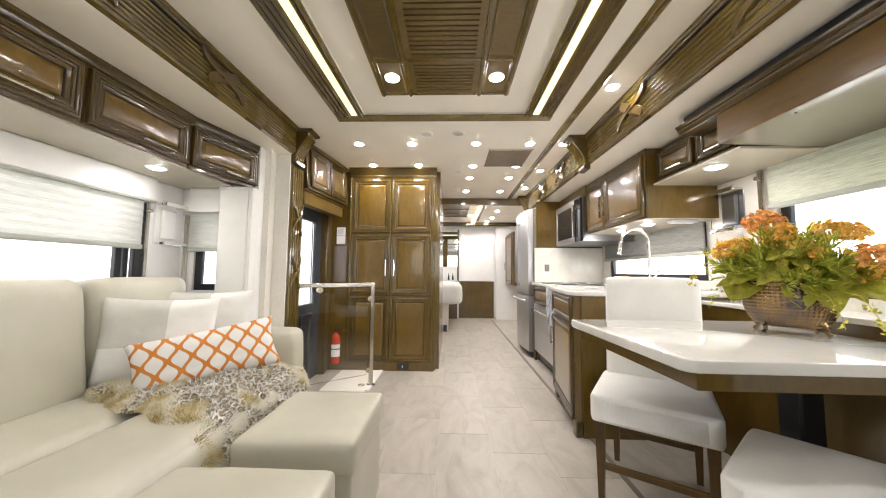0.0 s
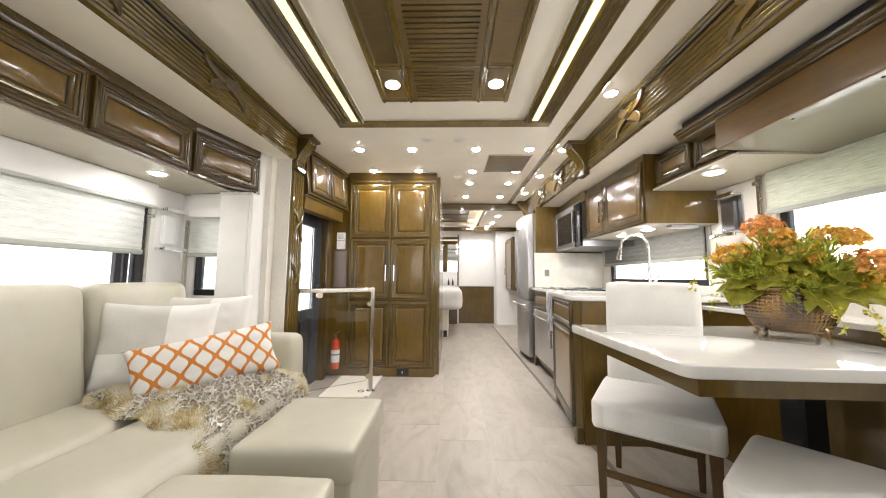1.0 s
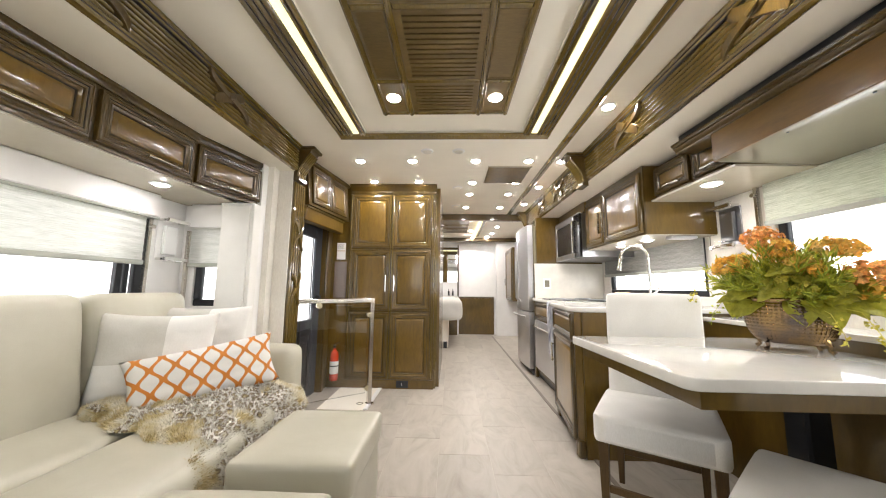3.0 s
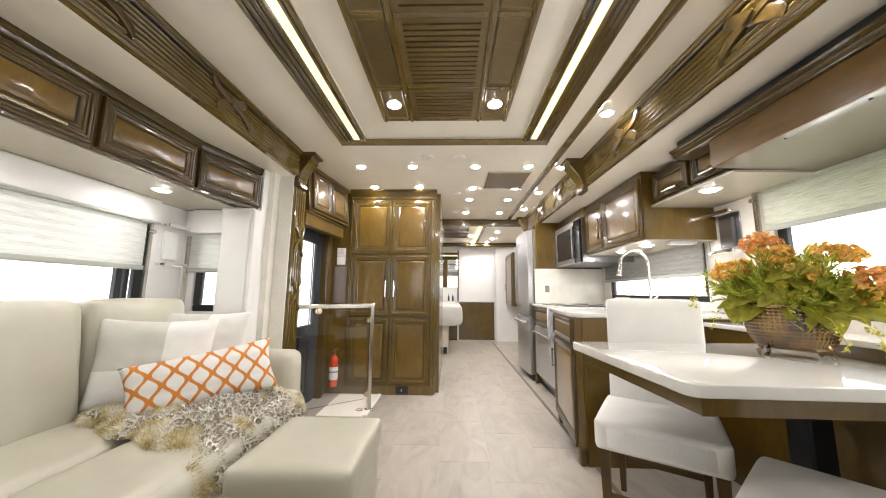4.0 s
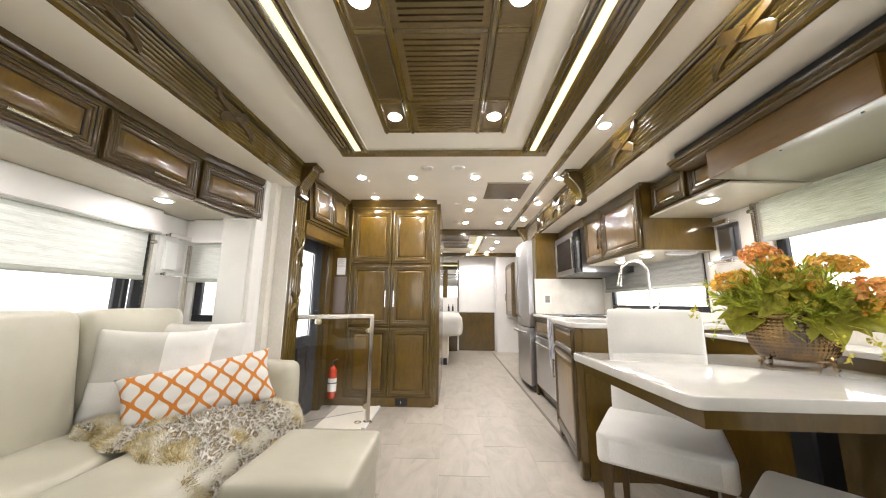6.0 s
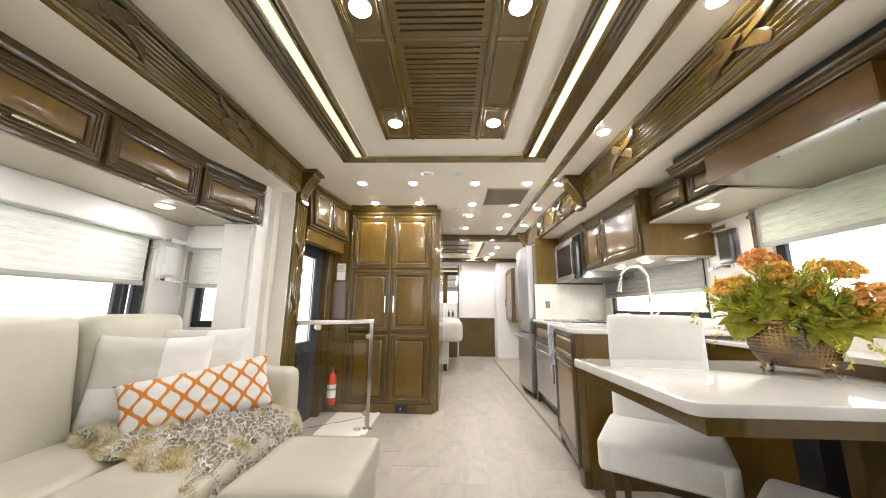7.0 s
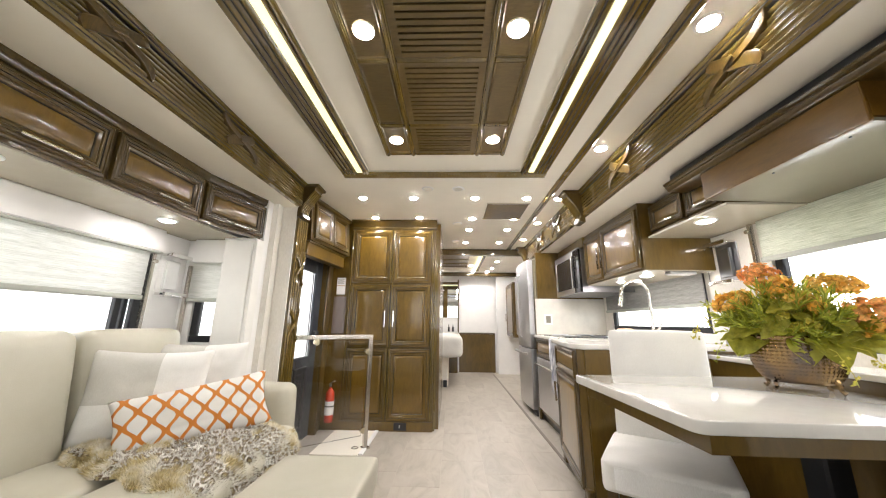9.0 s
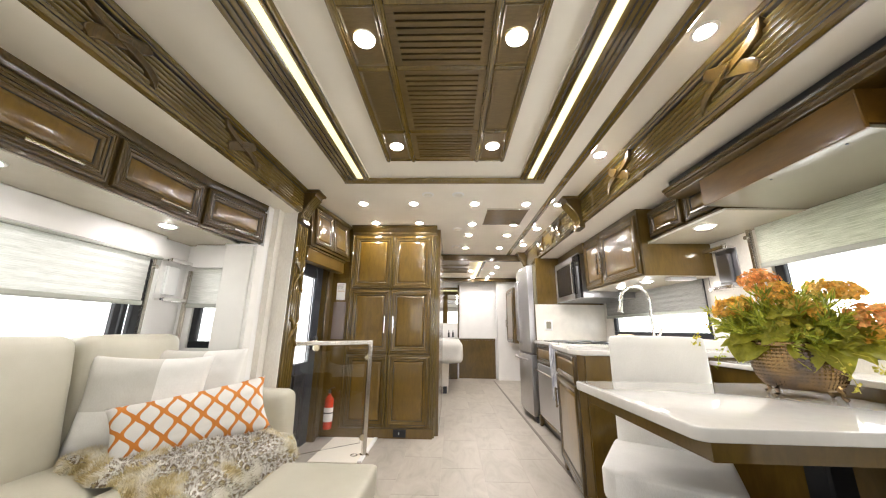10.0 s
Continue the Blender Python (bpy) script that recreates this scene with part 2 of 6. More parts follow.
def part(name, bm, mat, parent=None, label="", smooth=False):
    """Links a bmesh, given in the place's own metres, as one mesh under a thing or a part."""
    off, p = Vector(), parent
    while p:
        off += p.location
        p = p.parent
    bm.transform(Matrix.Translation(-off))
    bmesh.ops.recalc_face_normals(bm, faces=bm.faces)
    me = bpy.data.meshes.new(name)
    bm.to_mesh(me)
    bm.free()
    for m in (mat if isinstance(mat, (list, tuple)) else [mat]):
        me.materials.append(m)
    if smooth:
        me.polygons.foreach_set("use_smooth", [True] * len(me.polygons))
        if smooth != "all":
            me.set_sharp_from_angle(angle=radians(38))
    ob = new(name, me)
    ob.parent = parent
    return tagged(ob, label)


def setting(name, bm, mat, label, category, smooth=False):
    return tagged(part(name, bm, mat, None, label, smooth), category=category, kind="structure")


def axes(o, u, v):
    u, v = Vector(u).normalized(), Vector(v).normalized()
    n = u.cross(v)
    m = Matrix((u, v, n)).transposed().to_4x4()
    m.translation = Vector(o)
    return m


def rings(bm, m, w, h, prof, cap=True, dark=()):
    """Concentric mitred rectangles: (inset, rise) rows; dark: steps that hold the dark glaze."""
    prev = None
    for step, (i, d) in enumerate(prof):
        r = [bm.verts.new(m @ Vector(c)) for c in ((i, i, d), (w - i, i, d), (w - i, h - i, d), (i, h - i, d))]
        if prev:
            for k in range(4):
                f = bm.faces.new((prev[k], prev[(k + 1) % 4], r[(k + 1) % 4], r[k]))
                f.material_index = 1 if step in dark else 0
        prev = r
    if cap:
        bm.faces.new(prev)
    return bm


def sweep(bm, profile, p0, p1, right, up, cap=True, dark=()):
    """A closed profile of (right, up) pairs drawn from p0 to p1."""
    right, up = Vector(right), Vector(up)
    a = [bm.verts.new(Vector(p0) + right * x + up * y) for x, y in profile]
    b = [bm.verts.new(Vector(p1) + right * x + up * y) for x, y in profile]
    n = len(a)
    for i in range(n):
        f = bm.faces.new((a[i], a[(i + 1) % n], b[(i + 1) % n], b[i]))
        f.material_index = 1 if i in dark else 0
    if cap:
        bm.faces.new(a[::-1]), bm.faces.new(b)
    return bm


def tube(bm, pts, r, n=10, cap=True, taper=None):
    pts = [Vector(p) for p in pts]
    prev, ref = None, Vector((0.31, 0.17, 0.93))
    for i, p in enumerate(pts):
        d = (pts[min(i + 1, len(pts) - 1)] - pts[max(i - 1, 0)]).normalized()
        s = d.cross(ref)
        if s.length < 0.1:
            s = d.cross(Vector((1, 0, 0)))
        s.normalize()
        q = d.cross(s)
        rr = r * (taper[i] if taper else 1)
        ring = [bm.verts.new(p + (s * math.cos(2 * math.pi * k / n) + q * math.sin(2 * math.pi * k / n)) * rr) for k in range(n)]
        if prev:
            for k in range(n):
                bm.faces.new((prev[k], prev[(k + 1) % n], ring[(k + 1) % n], ring[k]))
        elif cap:
            bm.faces.new(ring[::-1])
        prev = ring
    if cap:
        bm.faces.new(prev)
    return bm


def disc(bm, c, r, z0, z1, n=24, r2=None):
    a = [bm.verts.new((c[0] + r * math.cos(2 * math.pi * k / n), c[1] + r * math.sin(2 * math.pi * k / n), z0)) for k in range(n)]
    b = [bm.verts.new((c[0] + (r2 or r) * math.cos(2 * math.pi * k / n), c[1] + (r2 or r) * math.sin(2 * math.pi * k / n), z1)) for k in range(n)]
    for k in range(n):
        bm.faces.new((a[k], a[(k + 1) % n], b[(k + 1) % n], b[k]))
    bm.faces.new(a[::-1]), bm.faces.new(b)
    return bm


def soft_box(bm, sx, sy, sz, r, n=12, puff=(0, 0, 0), lump=0.0, seed=0.0):
    """A padded block about the origin: rounded edges, swelling faces."""
    vs = bmesh.ops.create_cube(bm, size=2.0)["verts"]
    es = list({e for v in vs for e in v.link_edges})
    bmesh.ops.subdivide_edges(bm, edges=es, cuts=n, use_grid_fill=True)
    h = Vector((sx / 2, sy / 2, sz / 2))
    for v in bm.verts:
        c = v.co.copy()
        q = Vector([math.sin(c[i] * math.pi / 2) if abs(c[i]) < 1 else c[i] for i in range(3)])
        p = Vector([q[i] * h[i] for i in range(3)])
        inner = Vector([max(-h[i] + r, min(h[i] - r, p[i])) for i in range(3)])
        d = p - inner
        if d.length > 1e-6:
            p = inner + d.normalized() * min(r, d.length if d.length < r else r)
        for i in range(3):
            j, k = (i + 1) % 3, (i + 2) % 3
            p[i] += puff[i] * q[i] * (1 - q[j] ** 2) * (1 - q[k] ** 2)
        if lump:
            p += noise.noise_vector(p * 6 + Vector((seed, seed, seed))) * lump
        v.co = p
    return bm


def placed(bm, m):
    bm.transform(m)
    return bm


FLUTE_DARK = [4, 6] + [7 + 7 * i for i in range(6)] + [8 + 7 * i for i in range(6)] + [52]
DOOR = [(0, 0), (0, 0.013), (0.003, 0.018), (0.009, 0.020), (0.012, 0.0165), (0.015, 0.020), (0.020, 0.0215), (0.026, 0.0205), (0.029, 0.0165), (0.032, 0.0185), (0.039, 0.0175), (0.043, 0.012), (0.046, 0.0145), (0.053, 0.0125), (0.059, 0.009), (0.064, 0.003)]


def dome(bm, m, inset, w, h, z, rise, n=8):
    """The slightly swelling field of a raised panel."""
    g = [[bm.verts.new(m @ Vector((inset + (w - 2 * inset) * i / n, inset + (h - 2 * inset) * j / n, z + rise * (1 - (2 * i / n - 1) ** 2) * (1 - (2 * j / n - 1) ** 2)))) for j in range(n + 1)] for i in range(n + 1)]
    for a, b in zip(g, g[1:]):
        for j in range(n):
            bm.faces.new((a[j], b[j], b[j + 1], a[j + 1]))


def raised_door(parent, m, w, h, fields=((0, 1),), handle=None, name="door", k=1.0, frame_mat=None):
    """A glazed door with raised fields; fields: shares of its height from below."""
    bm = mk()
    panels = []
    edge = 0.064 * k
    for i, (a, b) in enumerate(fields):
        o = m @ Matrix.Translation((0, h * a, 0))
        rings(bm, o, w, h * (b - a), [(x * k, y) for x, y in DOOR], True, (8, 15))
        pm = mk()
        panels.append(pm)
        rings(pm, o, w, h * (b - a), [(edge, 0.005), (edge + 0.001, 0.006), (edge + 0.018 * k, 0.013)], False)
        dome(pm, o, edge + 0.018 * k, w, h * (b - a), 0.013, 0.0035)
    d = part(name, bm, [frame_mat or WOOD, GROOVE], parent, smooth=True)
    for pm in panels:
        part("panel", pm, PANEL, d, "warm brown raised panel", True)
    if handle:
        (u0, v0), (u1, v1) = handle
        a, b = Vector((u0, v0, 0.019)), Vector((u1, v1, 0.019))
        s = (b - a).normalized()
        out = Vector((0, 0, 0.022))
        hb = mk()
        tube(hb, [m @ (a - s * 0.012 + out), m @ (b + s * 0.012 + out)], 0.0065, 8)
        tube(hb, [m @ a, m @ (a + out)], 0.005, 8)
        tube(hb, [m @ b, m @ (b + out)], 0.005, 8)
        part("handle", hb, CHROME, d, "chrome bar handle", True)
    return d


FLUTES = [(0.0, 0.0), (0.030, 0.0), (0.036, -0.006), (0.034, -0.014), (0.024, -0.020), (0.026, -0.028), (0.018, -0.034)]


def crown_profile(drop, lean):
    """Bead, flutes and foot of a slide-out fascia: (outward, down) pairs from the ceiling."""
    pts = list(FLUTES)
    n, top, low = 6, -0.040, -drop + 0.034
    step = (low - top) / n
    for i in range(n):
        for f, rise in ((0.0, 0.0), (0.10, 0.0), (0.16, 0.5), (0.32, 0.87), (0.55, 1.0), (0.78, 0.87), (0.94, 0.5)):
            y = top + step * (i + f)
            pts.append((0.002 + 0.018 * rise + lean * (y / -drop), y))
    pts += [(0.012 + lean, low), (0.020 + lean, low - 0.004), (0.024 + lean, low - 0.012), (0.016 + lean, low - 0.018), (0.020 + lean, low - 0.026), (0.010 + lean, -drop), (-0.02 + lean, -drop), (-0.03, 0)]
    return pts
# ---- large structure ----
CEIL = 2.08
LEFT_X, RIGHT_X = -1.90, 1.80          # inner faces of the two slide-outs
SL, SR = 1.88, 1.86                    # their ceilings
FRONT, BACK = -2.4, 7.17


def wall_box(name, bits, mat, label):
    bm = mk()
    for b in bits:
        box(bm, *b)
    return setting(name, bm, mat, label, "wall")


bm = boxed(-2.0, 1.9, FRONT, BACK + 0.1, -0.08, -0.0012)
floor = setting("floor", bm, GROUT, "light beige porcelain tile floor with tight joints", "floor")

# main ceiling with the opening of the tray
TX0, TX1, TY0, TY1 = -0.61, 0.49, -1.2, 2.14
bm = mk()
for b in ((-1.30, TX0, FRONT, TY1), (TX1, 1.12, FRONT, TY1), (TX0, TX1, FRONT, TY0), (-1.30, 1.12, TY1, 5.0), (-1.30, -0.55, 5.0, 6.6), (0.50, 1.12, 5.0, 6.6), (1.12, 1.5, 4.62, BACK + 0.1), (-1.30, 1.12, 6.6, BACK + 0.1)):
    box(bm, *b, CEIL, CEIL + 0.05)
box(bm, TX0 - 0.02, TX1 + 0.02, TY0 - 0.02, TY1 + 0.02, CEIL + 0.014, CEIL + 0.08)
box(bm, -0.57, 0.52, 4.98, 6.62, CEIL + 0.051, CEIL + 0.08)
setting("ceiling", bm, CREAM, "cream padded vinyl ceiling with a shallow tray", "ceiling")
setting("slide_ceiling_sofa", boxed(LEFT_X - 0.1, -1.205, FRONT, 2.33, SL, SL + 0.05), CREAM, "cream vinyl ceiling of the sofa slide-out", "ceiling")
setting("slide_ceiling_kitchen", boxed(1.088, RIGHT_X + 0.1, FRONT, 4.62, SR, SR + 0.05), CREAM, "cream vinyl ceiling of the kitchen slide-out", "ceiling")

# sofa slide-out: outer wall with a long window, end wall with a narrow one
WZ0, WZ1, WY0, WY1 = 0.80, 1.47, -0.6, 1.93
wall_box("wall_sofa_side", [(LEFT_X - 0.08, LEFT_X, FRONT, WY0, 0, SL), (LEFT_X - 0.08, LEFT_X, WY1, 2.27, 0, SL),
                            (LEFT_X - 0.08, LEFT_X, WY0, WY1, 0, WZ0), (LEFT_X - 0.08, LEFT_X, WY0, WY1, WZ1, SL)], WHITE, "white painted slide-out wall round a long window")
EY = 2.19
wall_box("wall_slide_end", [(LEFT_X, -1.80, EY, EY + 0.06, 0, SL), (-1.52, -1.36, EY, EY + 0.06, 0, SL), (-1.80, -1.52, EY, EY + 0.06, 0, 0.86), (-1.80, -1.52, EY, EY + 0.06, 1.42, SL)], WHITE, "white end wall of the sofa slide-out with a narrow window")
wall_box("wall_post", [(-1.50, -1.215, 2.33, 2.45, 0, CEIL), (-1.36, -1.32, 2.255, 2.327, 0, SL)], WALL, "woven cream wallcovering on the slide-out jamb")
# coach side wall with the entry door's opening
wall_box("wall_entry_side", [(-1.36, -1.26, 2.452, 2.55, 0, CEIL), (-1.36, -1.26, 2.55, 3.16, 1.58, CEIL), (-1.36, -1.26, 3.16, BACK, 0, CEIL)], VENEER, "brown wood-panelled wall round the entry door")
# kitchen slide-out: outer wall with two windows
KY0, KY1, KZ0, KZ1 = 2.30, 3.70, 0.955, 1.40
DY0, DY1, DZ0, DZ1 = -0.3, 1.80, 0.90, 1.60
X = RIGHT_X
wall_box("wall_kitchen_side", [(X, X + 0.08, FRONT, DY0, 0, SR), (X, X + 0.08, DY0, DY1, 0, DZ0), (X, X + 0.08, DY0, DY1, DZ1, SR), (X, X + 0.08, DY1, KY0, 0, SR),
                               (X, X + 0.08, KY0, KY1, 0, KZ0), (X, X + 0.08, KY0, KY1, KZ1, SR), (X, X + 0.08, KY1, 4.62, 0, SR)], WALL, "cream wallcovering on the kitchen slide-out wall")
wall_box("wall_bedroom_side", [(1.42, 1.50, 4.70, BACK, 0, CEIL), (1.06, 1.90, 4.62, 4.70, 0, CEIL)], WHITE, "white bedroom slide-out wall")
wall_box("wall_far", [(-1.36, 1.50, BACK, BACK + 0.08, 0, CEIL)], WHITE, "white far wall of the bedroom")
wall_box("wall_cab_end", [(-2.0, -1.07, FRONT - 0.08, FRONT, 0, CEIL), (0.93, 1.9, FRONT - 0.08, FRONT, 0, CEIL), (-1.07, 0.93, FRONT - 0.08, FRONT, 0, 0.85), (-1.07, 0.93, FRONT - 0.08, FRONT, 1.86, CEIL)], WHITE, "pale wall round the windscreen")
wall_box("wall_hall", [(-0.22, -0.125, 3.40, 4.72, 0, CEIL)], VENEER, "brown wood-panelled hallway wall")

for nm, bits in (("backdrop_sofa_side", (-2.45, -2.44, -2.4, 3.6)), ("backdrop_kitchen_side", (2.34, 2.35, -2.4, 5.0))):
    setting(nm, boxed(bits[0], bits[1], bits[2], bits[3], -0.2, 2.6), OUTSIDE, "plain white daylight outside the windows", "backdrop")
setting("backdrop_slide_end", boxed(-2.42, -1.42, 2.62, 2.63, -0.2, 2.4), OUTSIDE, "plain white daylight outside the end window", "backdrop")

# ---- windows ----


def window(name, m, w, h, bar=None):
    """Black framed pane; m has its origin at the lower corner of the opening."""
    win = thing(name, m.translation, "black framed window with clear glass, white daylight outside", "window", kind="structure")
    bm = mk()
    for a in ((0, w, 0, 0.045), (0, w, h - 0.045, h), (0, 0.05, 0.045, h - 0.045), (w - 0.05, w, 0.045, h - 0.045)):
        b = boxed(a[0], a[1], a[2], a[3], -0.05, -0.012, b=0.006)
        me = bpy.data.meshes.new("t")
        b.to_mesh(me)
        bm.from_mesh(me)
        b.free()
        bpy.data.meshes.remove(me)
    if bar:
        box(bm, bar, bar + 0.035, 0.045, h - 0.045, -0.047, -0.02)
        box(bm, bar + 0.05, bar + 0.075, 0.045, h - 0.045, -0.047, -0.02)
    part("window_frame", placed(bm, m), BLACK, win)
    p = part("pane", placed(boxed(0.045, w - 0.045, 0.04, h - 0.04, -0.034, -0.028), m), GLASS, win)
    p.visible_shadow = False
    return win


window("window_sofa", axes((LEFT_X, WY0, WZ0), (0, 1, 0), (0, 0, 1)), WY1 - WY0, WZ1 - WZ0, WY1 - WY0 - 0.15)
window("window_slide_end", axes((-1.80, EY, 0.86), (1, 0, 0), (0, 0, 1)), 0.28, 0.56)
window("window_dinette", axes((RIGHT_X, DY1, DZ0), (0, -1, 0), (0, 0, 1)), DY1 - DY0, DZ1 - DZ0)
window("window_kitchen", axes((RIGHT_X, KY1, KZ0), (0, -1, 0), (0, 0, 1)), KY1 - KY0, KZ1 - KZ0)


def roller_shade(m, w, h, cloth_mat, label, folds=True):
    s = thing("roller_blind", m.translation, label, "blind")
    bm = mk()
    n = max(6, int(h / 0.02))
    prof = []
    for i in range(n + 1):
        prof.append((0.004 + (0.003 if i % 2 and folds else 0), h * i / n))
    rowa = [bm.verts.new(m @ Vector((0.0, y, x))) for x, y in prof]
    rowb = [bm.verts.new(m @ Vector((w, y, x))) for x, y in prof]
    rowc = [bm.verts.new(m @ Vector((0.0, y, -0.006 + x * 0.4))) for x, y in prof]
    rowd = [bm.verts.new(m @ Vector((w, y, -0.006 + x * 0.4))) for x, y in prof]
    for i in range(n):
        bm.faces.new((rowa[i], rowb[i], rowb[i + 1], rowa[i + 1]))
        bm.faces.new((rowc[i], rowc[i + 1], rowd[i + 1], rowd[i]))
        bm.faces.new((rowa[i], rowa[i + 1], rowc[i + 1], rowc[i]))
        bm.faces.new((rowb[i], rowd[i], rowd[i + 1], rowb[i + 1]))
    part("cloth", bm, cloth_mat, s)
    bm = mk()
    sweep(bm, [(-0.006, -0.028), (0.012, -0.028), (0.016, -0.02), (0.016, -0.004), (0.010, 0.0), (-0.006, 0.0)], m @ Vector((0, 0, 0)), m @ Vector((w, 0, 0)), m.col[2].to_3d(), m.col[1].to_3d())
    part("bottom_rail", bm, SHADERAIL, s, "grey green aluminium bottom rail")
    return s


SHADERAIL = plain("shade_rail", (0.42, 0.43, 0.38), 0.45)
roller_shade(axes((LEFT_X + 0.03, WY0 - 0.03, 1.15), (0, 1, 0), (0, 0, 1)), WY1 - WY0 - 0.03, 0.34, SHADE, "pale streaked cellular shade half lowered over the sofa window")
roller_shade(axes((-1.83, EY - 0.012, 1.155), (1, 0, 0), (0, 0, 1)), 0.33, 0.27, SHADE, "pale streaked cellular shade half lowered over the end window")
roller_shade(axes((RIGHT_X - 0.03, DY1 + 0.01, 1.39), (0, -1, 0), (0, 0, 1)), DY1 - DY0, 0.24, DSHADE, "pale green streaked cellular shade lowered a little over the dinette window")
roller_shade(axes((RIGHT_X - 0.03, KY1 + 0.03, 1.165), (0, -1, 0), (0, 0, 1)), KY1 - KY0 + 0.05, 0.24, KSHADE, "grey pleated shade half lowered over the kitchen window")


def side_track(name, pts, label):
    t = thing(name, pts[0], label, "shade track")
    bm = mk()
    box(bm, pts[0][0] - 0.012, pts[0][0] + 0.012, pts[0][1] - 0.010, pts[0][1] + 0.010, pts[0][2], pts[1], 0.002)
    part("track", bm, NICKEL, t)
    for z in (pts[0][2] + 0.04, pts[1] - 0.05):
        k = mk()
        tube(k, [(pts[0][0], pts[0][1], z), (pts[0][0] + pts[2] * 0.03, pts[0][1] - 0.012 * (pts[2] == 0), z)], 0.012, 12)
        part("knob", k, NICKEL, t, "bronze round guide knob", True)
    return t


side_track("shade_track", ((LEFT_X + 0.035, WY1 - 0.035, 0.78), 1.41, 1), "satin metal side track of the sofa shade")
side_track("shade_track", ((-1.845, EY - 0.02, 0.80), 1.38, 0), "satin metal side track of the end window shade")
side_track("shade_track", ((RIGHT_X - 0.035, DY1 + 0.05, 0.88), 1.60, -1), "satin metal side track of the dinette shade")

# ---- ceiling tray mouldings and light strips ----


def trim(name, p0, p1, w, d, label, beads=3, right=None):
    """A beaded moulding under the ceiling."""
    p0, p1 = Vector(p0), Vector(p1)
    s = (p1 - p0).normalized().cross(Vector((0, 0, 1)))
    prof = [(-w / 2, 0), (-w / 2, -d * 0.45)]
    for i in range(beads):
        for j in range(5):
            f = j / 4
            prof.append((-w / 2 + w * (i + 0.10 + 0.80 * f) / beads, -d * (0.58 + 0.42 * math.sin(math.pi * f))))
    prof += [(w / 2, -d * 0.45), (w / 2, 0)]
    bm = sweep(mk(), prof, p0, p1, s, (0, 0, 1), True, [6 + 5 * i for i in range(beads - 1)])
    return setting(name, bm, [MOULD, GROOVE], label, "moulding", True)


LBL = "glazed brown beaded wood moulding round the ceiling tray"
for i, (x, w, b) in enumerate(((-0.753, 0.114, 4), (-0.632, 0.042, 2), (0.634, 0.096, 4), (0.518, 0.054, 2))):
    trim("trim_tray", (x, FRONT + 0.3, CEIL), (x, 2.125, CEIL), w, 0.026, LBL, b)
trim("trim_tray_end", (-0.81, 2.168, CEIL), (0.683, 2.168, CEIL), 0.080, 0.017, LBL, 3)
for x0, x1 in ((-0.694, -0.654), (0.546, 0.584)):
    s = thing("light_strip", (x0, 0, CEIL - 0.01), "glowing warm light strip beside the ceiling tray", "light strip", "tray light strips")
    part("diffuser", boxed(x0, x1, FRONT + 0.4, 2.115, CEIL - 0.012, CEIL - 0.001), LEDSTRIP, s)
trim("trim_aisle", (0.83, FRONT + 0.2, CEIL), (0.83, 4.60, CEIL), 0.055, 0.022, "glazed brown double bead moulding along the ceiling", 2)
setting("trim_hall_header", boxed(-0.30, 1.06, 4.62, 4.70, 1.985, CEIL - 0.002, b=0.008), WOOD, "glazed brown header beam across the ceiling", "moulding")

# ---- slide-out fascias: fluted crown with carved ribbons ----


def fascia(name, x, side, y0, y1, drop, lean, label):
    prof = crown_profile(drop, lean)
    bm = sweep(mk(), prof, (x, y0, CEIL - 0.001), (x, y1, CEIL - 0.001), (side, 0, 0), (0, 0, 1), True, FLUTE_DARK)
    return setting(name, bm, [MOULD, GROOVE], label, "moulding", True)


FL = "glossy glazed brown fluted fascia of a slide-out"
fascia("fascia_sofa", -1.185, 1, FRONT + 0.1, 2.31, 0.20, -0.004, FL)
fascia("fascia_kitchen", 1.062, -1, FRONT + 0.1, 4.60, 0.219, -0.012, FL)


def ribbon(x, side, y, drop, lean):
    """Two carved pointed bands that cross over the flutes, with a short tie where they meet."""
    r = thing("carved_ribbon", (x + side * 0.03, y, CEIL - drop / 2), "carved glossy wood ribbon crossing the fluted fascia", "carving", "carved ribbons")
    for sgn, span, wide in ((1, 0.30, 0.030), (-1, 0.17, 0.034)):
        bm = mk()
        n = 18
        rows = []
        for i in range(n + 1):
            f = i / n
            z = CEIL - 0.030 - (drop - 0.056) * (f + 0.07 * math.sin(2 * math.pi * f) * sgn)
            yy = y + sgn * ((f - 0.5) * span - 0.035 * math.sin(2 * math.pi * f))
            w = wide * max(0.06, math.sin(math.pi * f)) ** 0.75
            o = x + side * (0.021 + lean * f + 0.007 * math.sin(math.pi * f) + (0.004 if sgn > 0 else 0))
            rows.append([bm.verts.new((o + side * d, yy + e, z + e * 0.35 * sgn)) for d, e in ((-0.018, -w), (0.000, -w), (0.0022, -w * 0.86), (-0.001, 0), (0.0022, w * 0.86), (0.000, w), (-0.018, w))])
        for a, b in zip(rows, rows[1:]):
            for k in range(6):
                bm.faces.new((a[k], a[k + 1], b[k + 1], b[k]))
        part("band", bm, WOOD, r, smooth=True)
    m = Matrix.Translation((x + side * 0.034, y, CEIL - drop / 2)) @ Matrix.Rotation(radians(25 * side), 4, "X")
    part("tie", placed(boxed(-0.005, 0.003, -0.026, 0.026, -0.009, 0.009, b=0.004, seg=2), m), WOOD, r)


for y in (0.864, 1.54):
    ribbon(-1.185, 1, y, 0.20, -0.004)
for y in (1.02, 1.85, 3.1, 3.7):
    ribbon(1.062, -1, y, 0.219, -0.012)


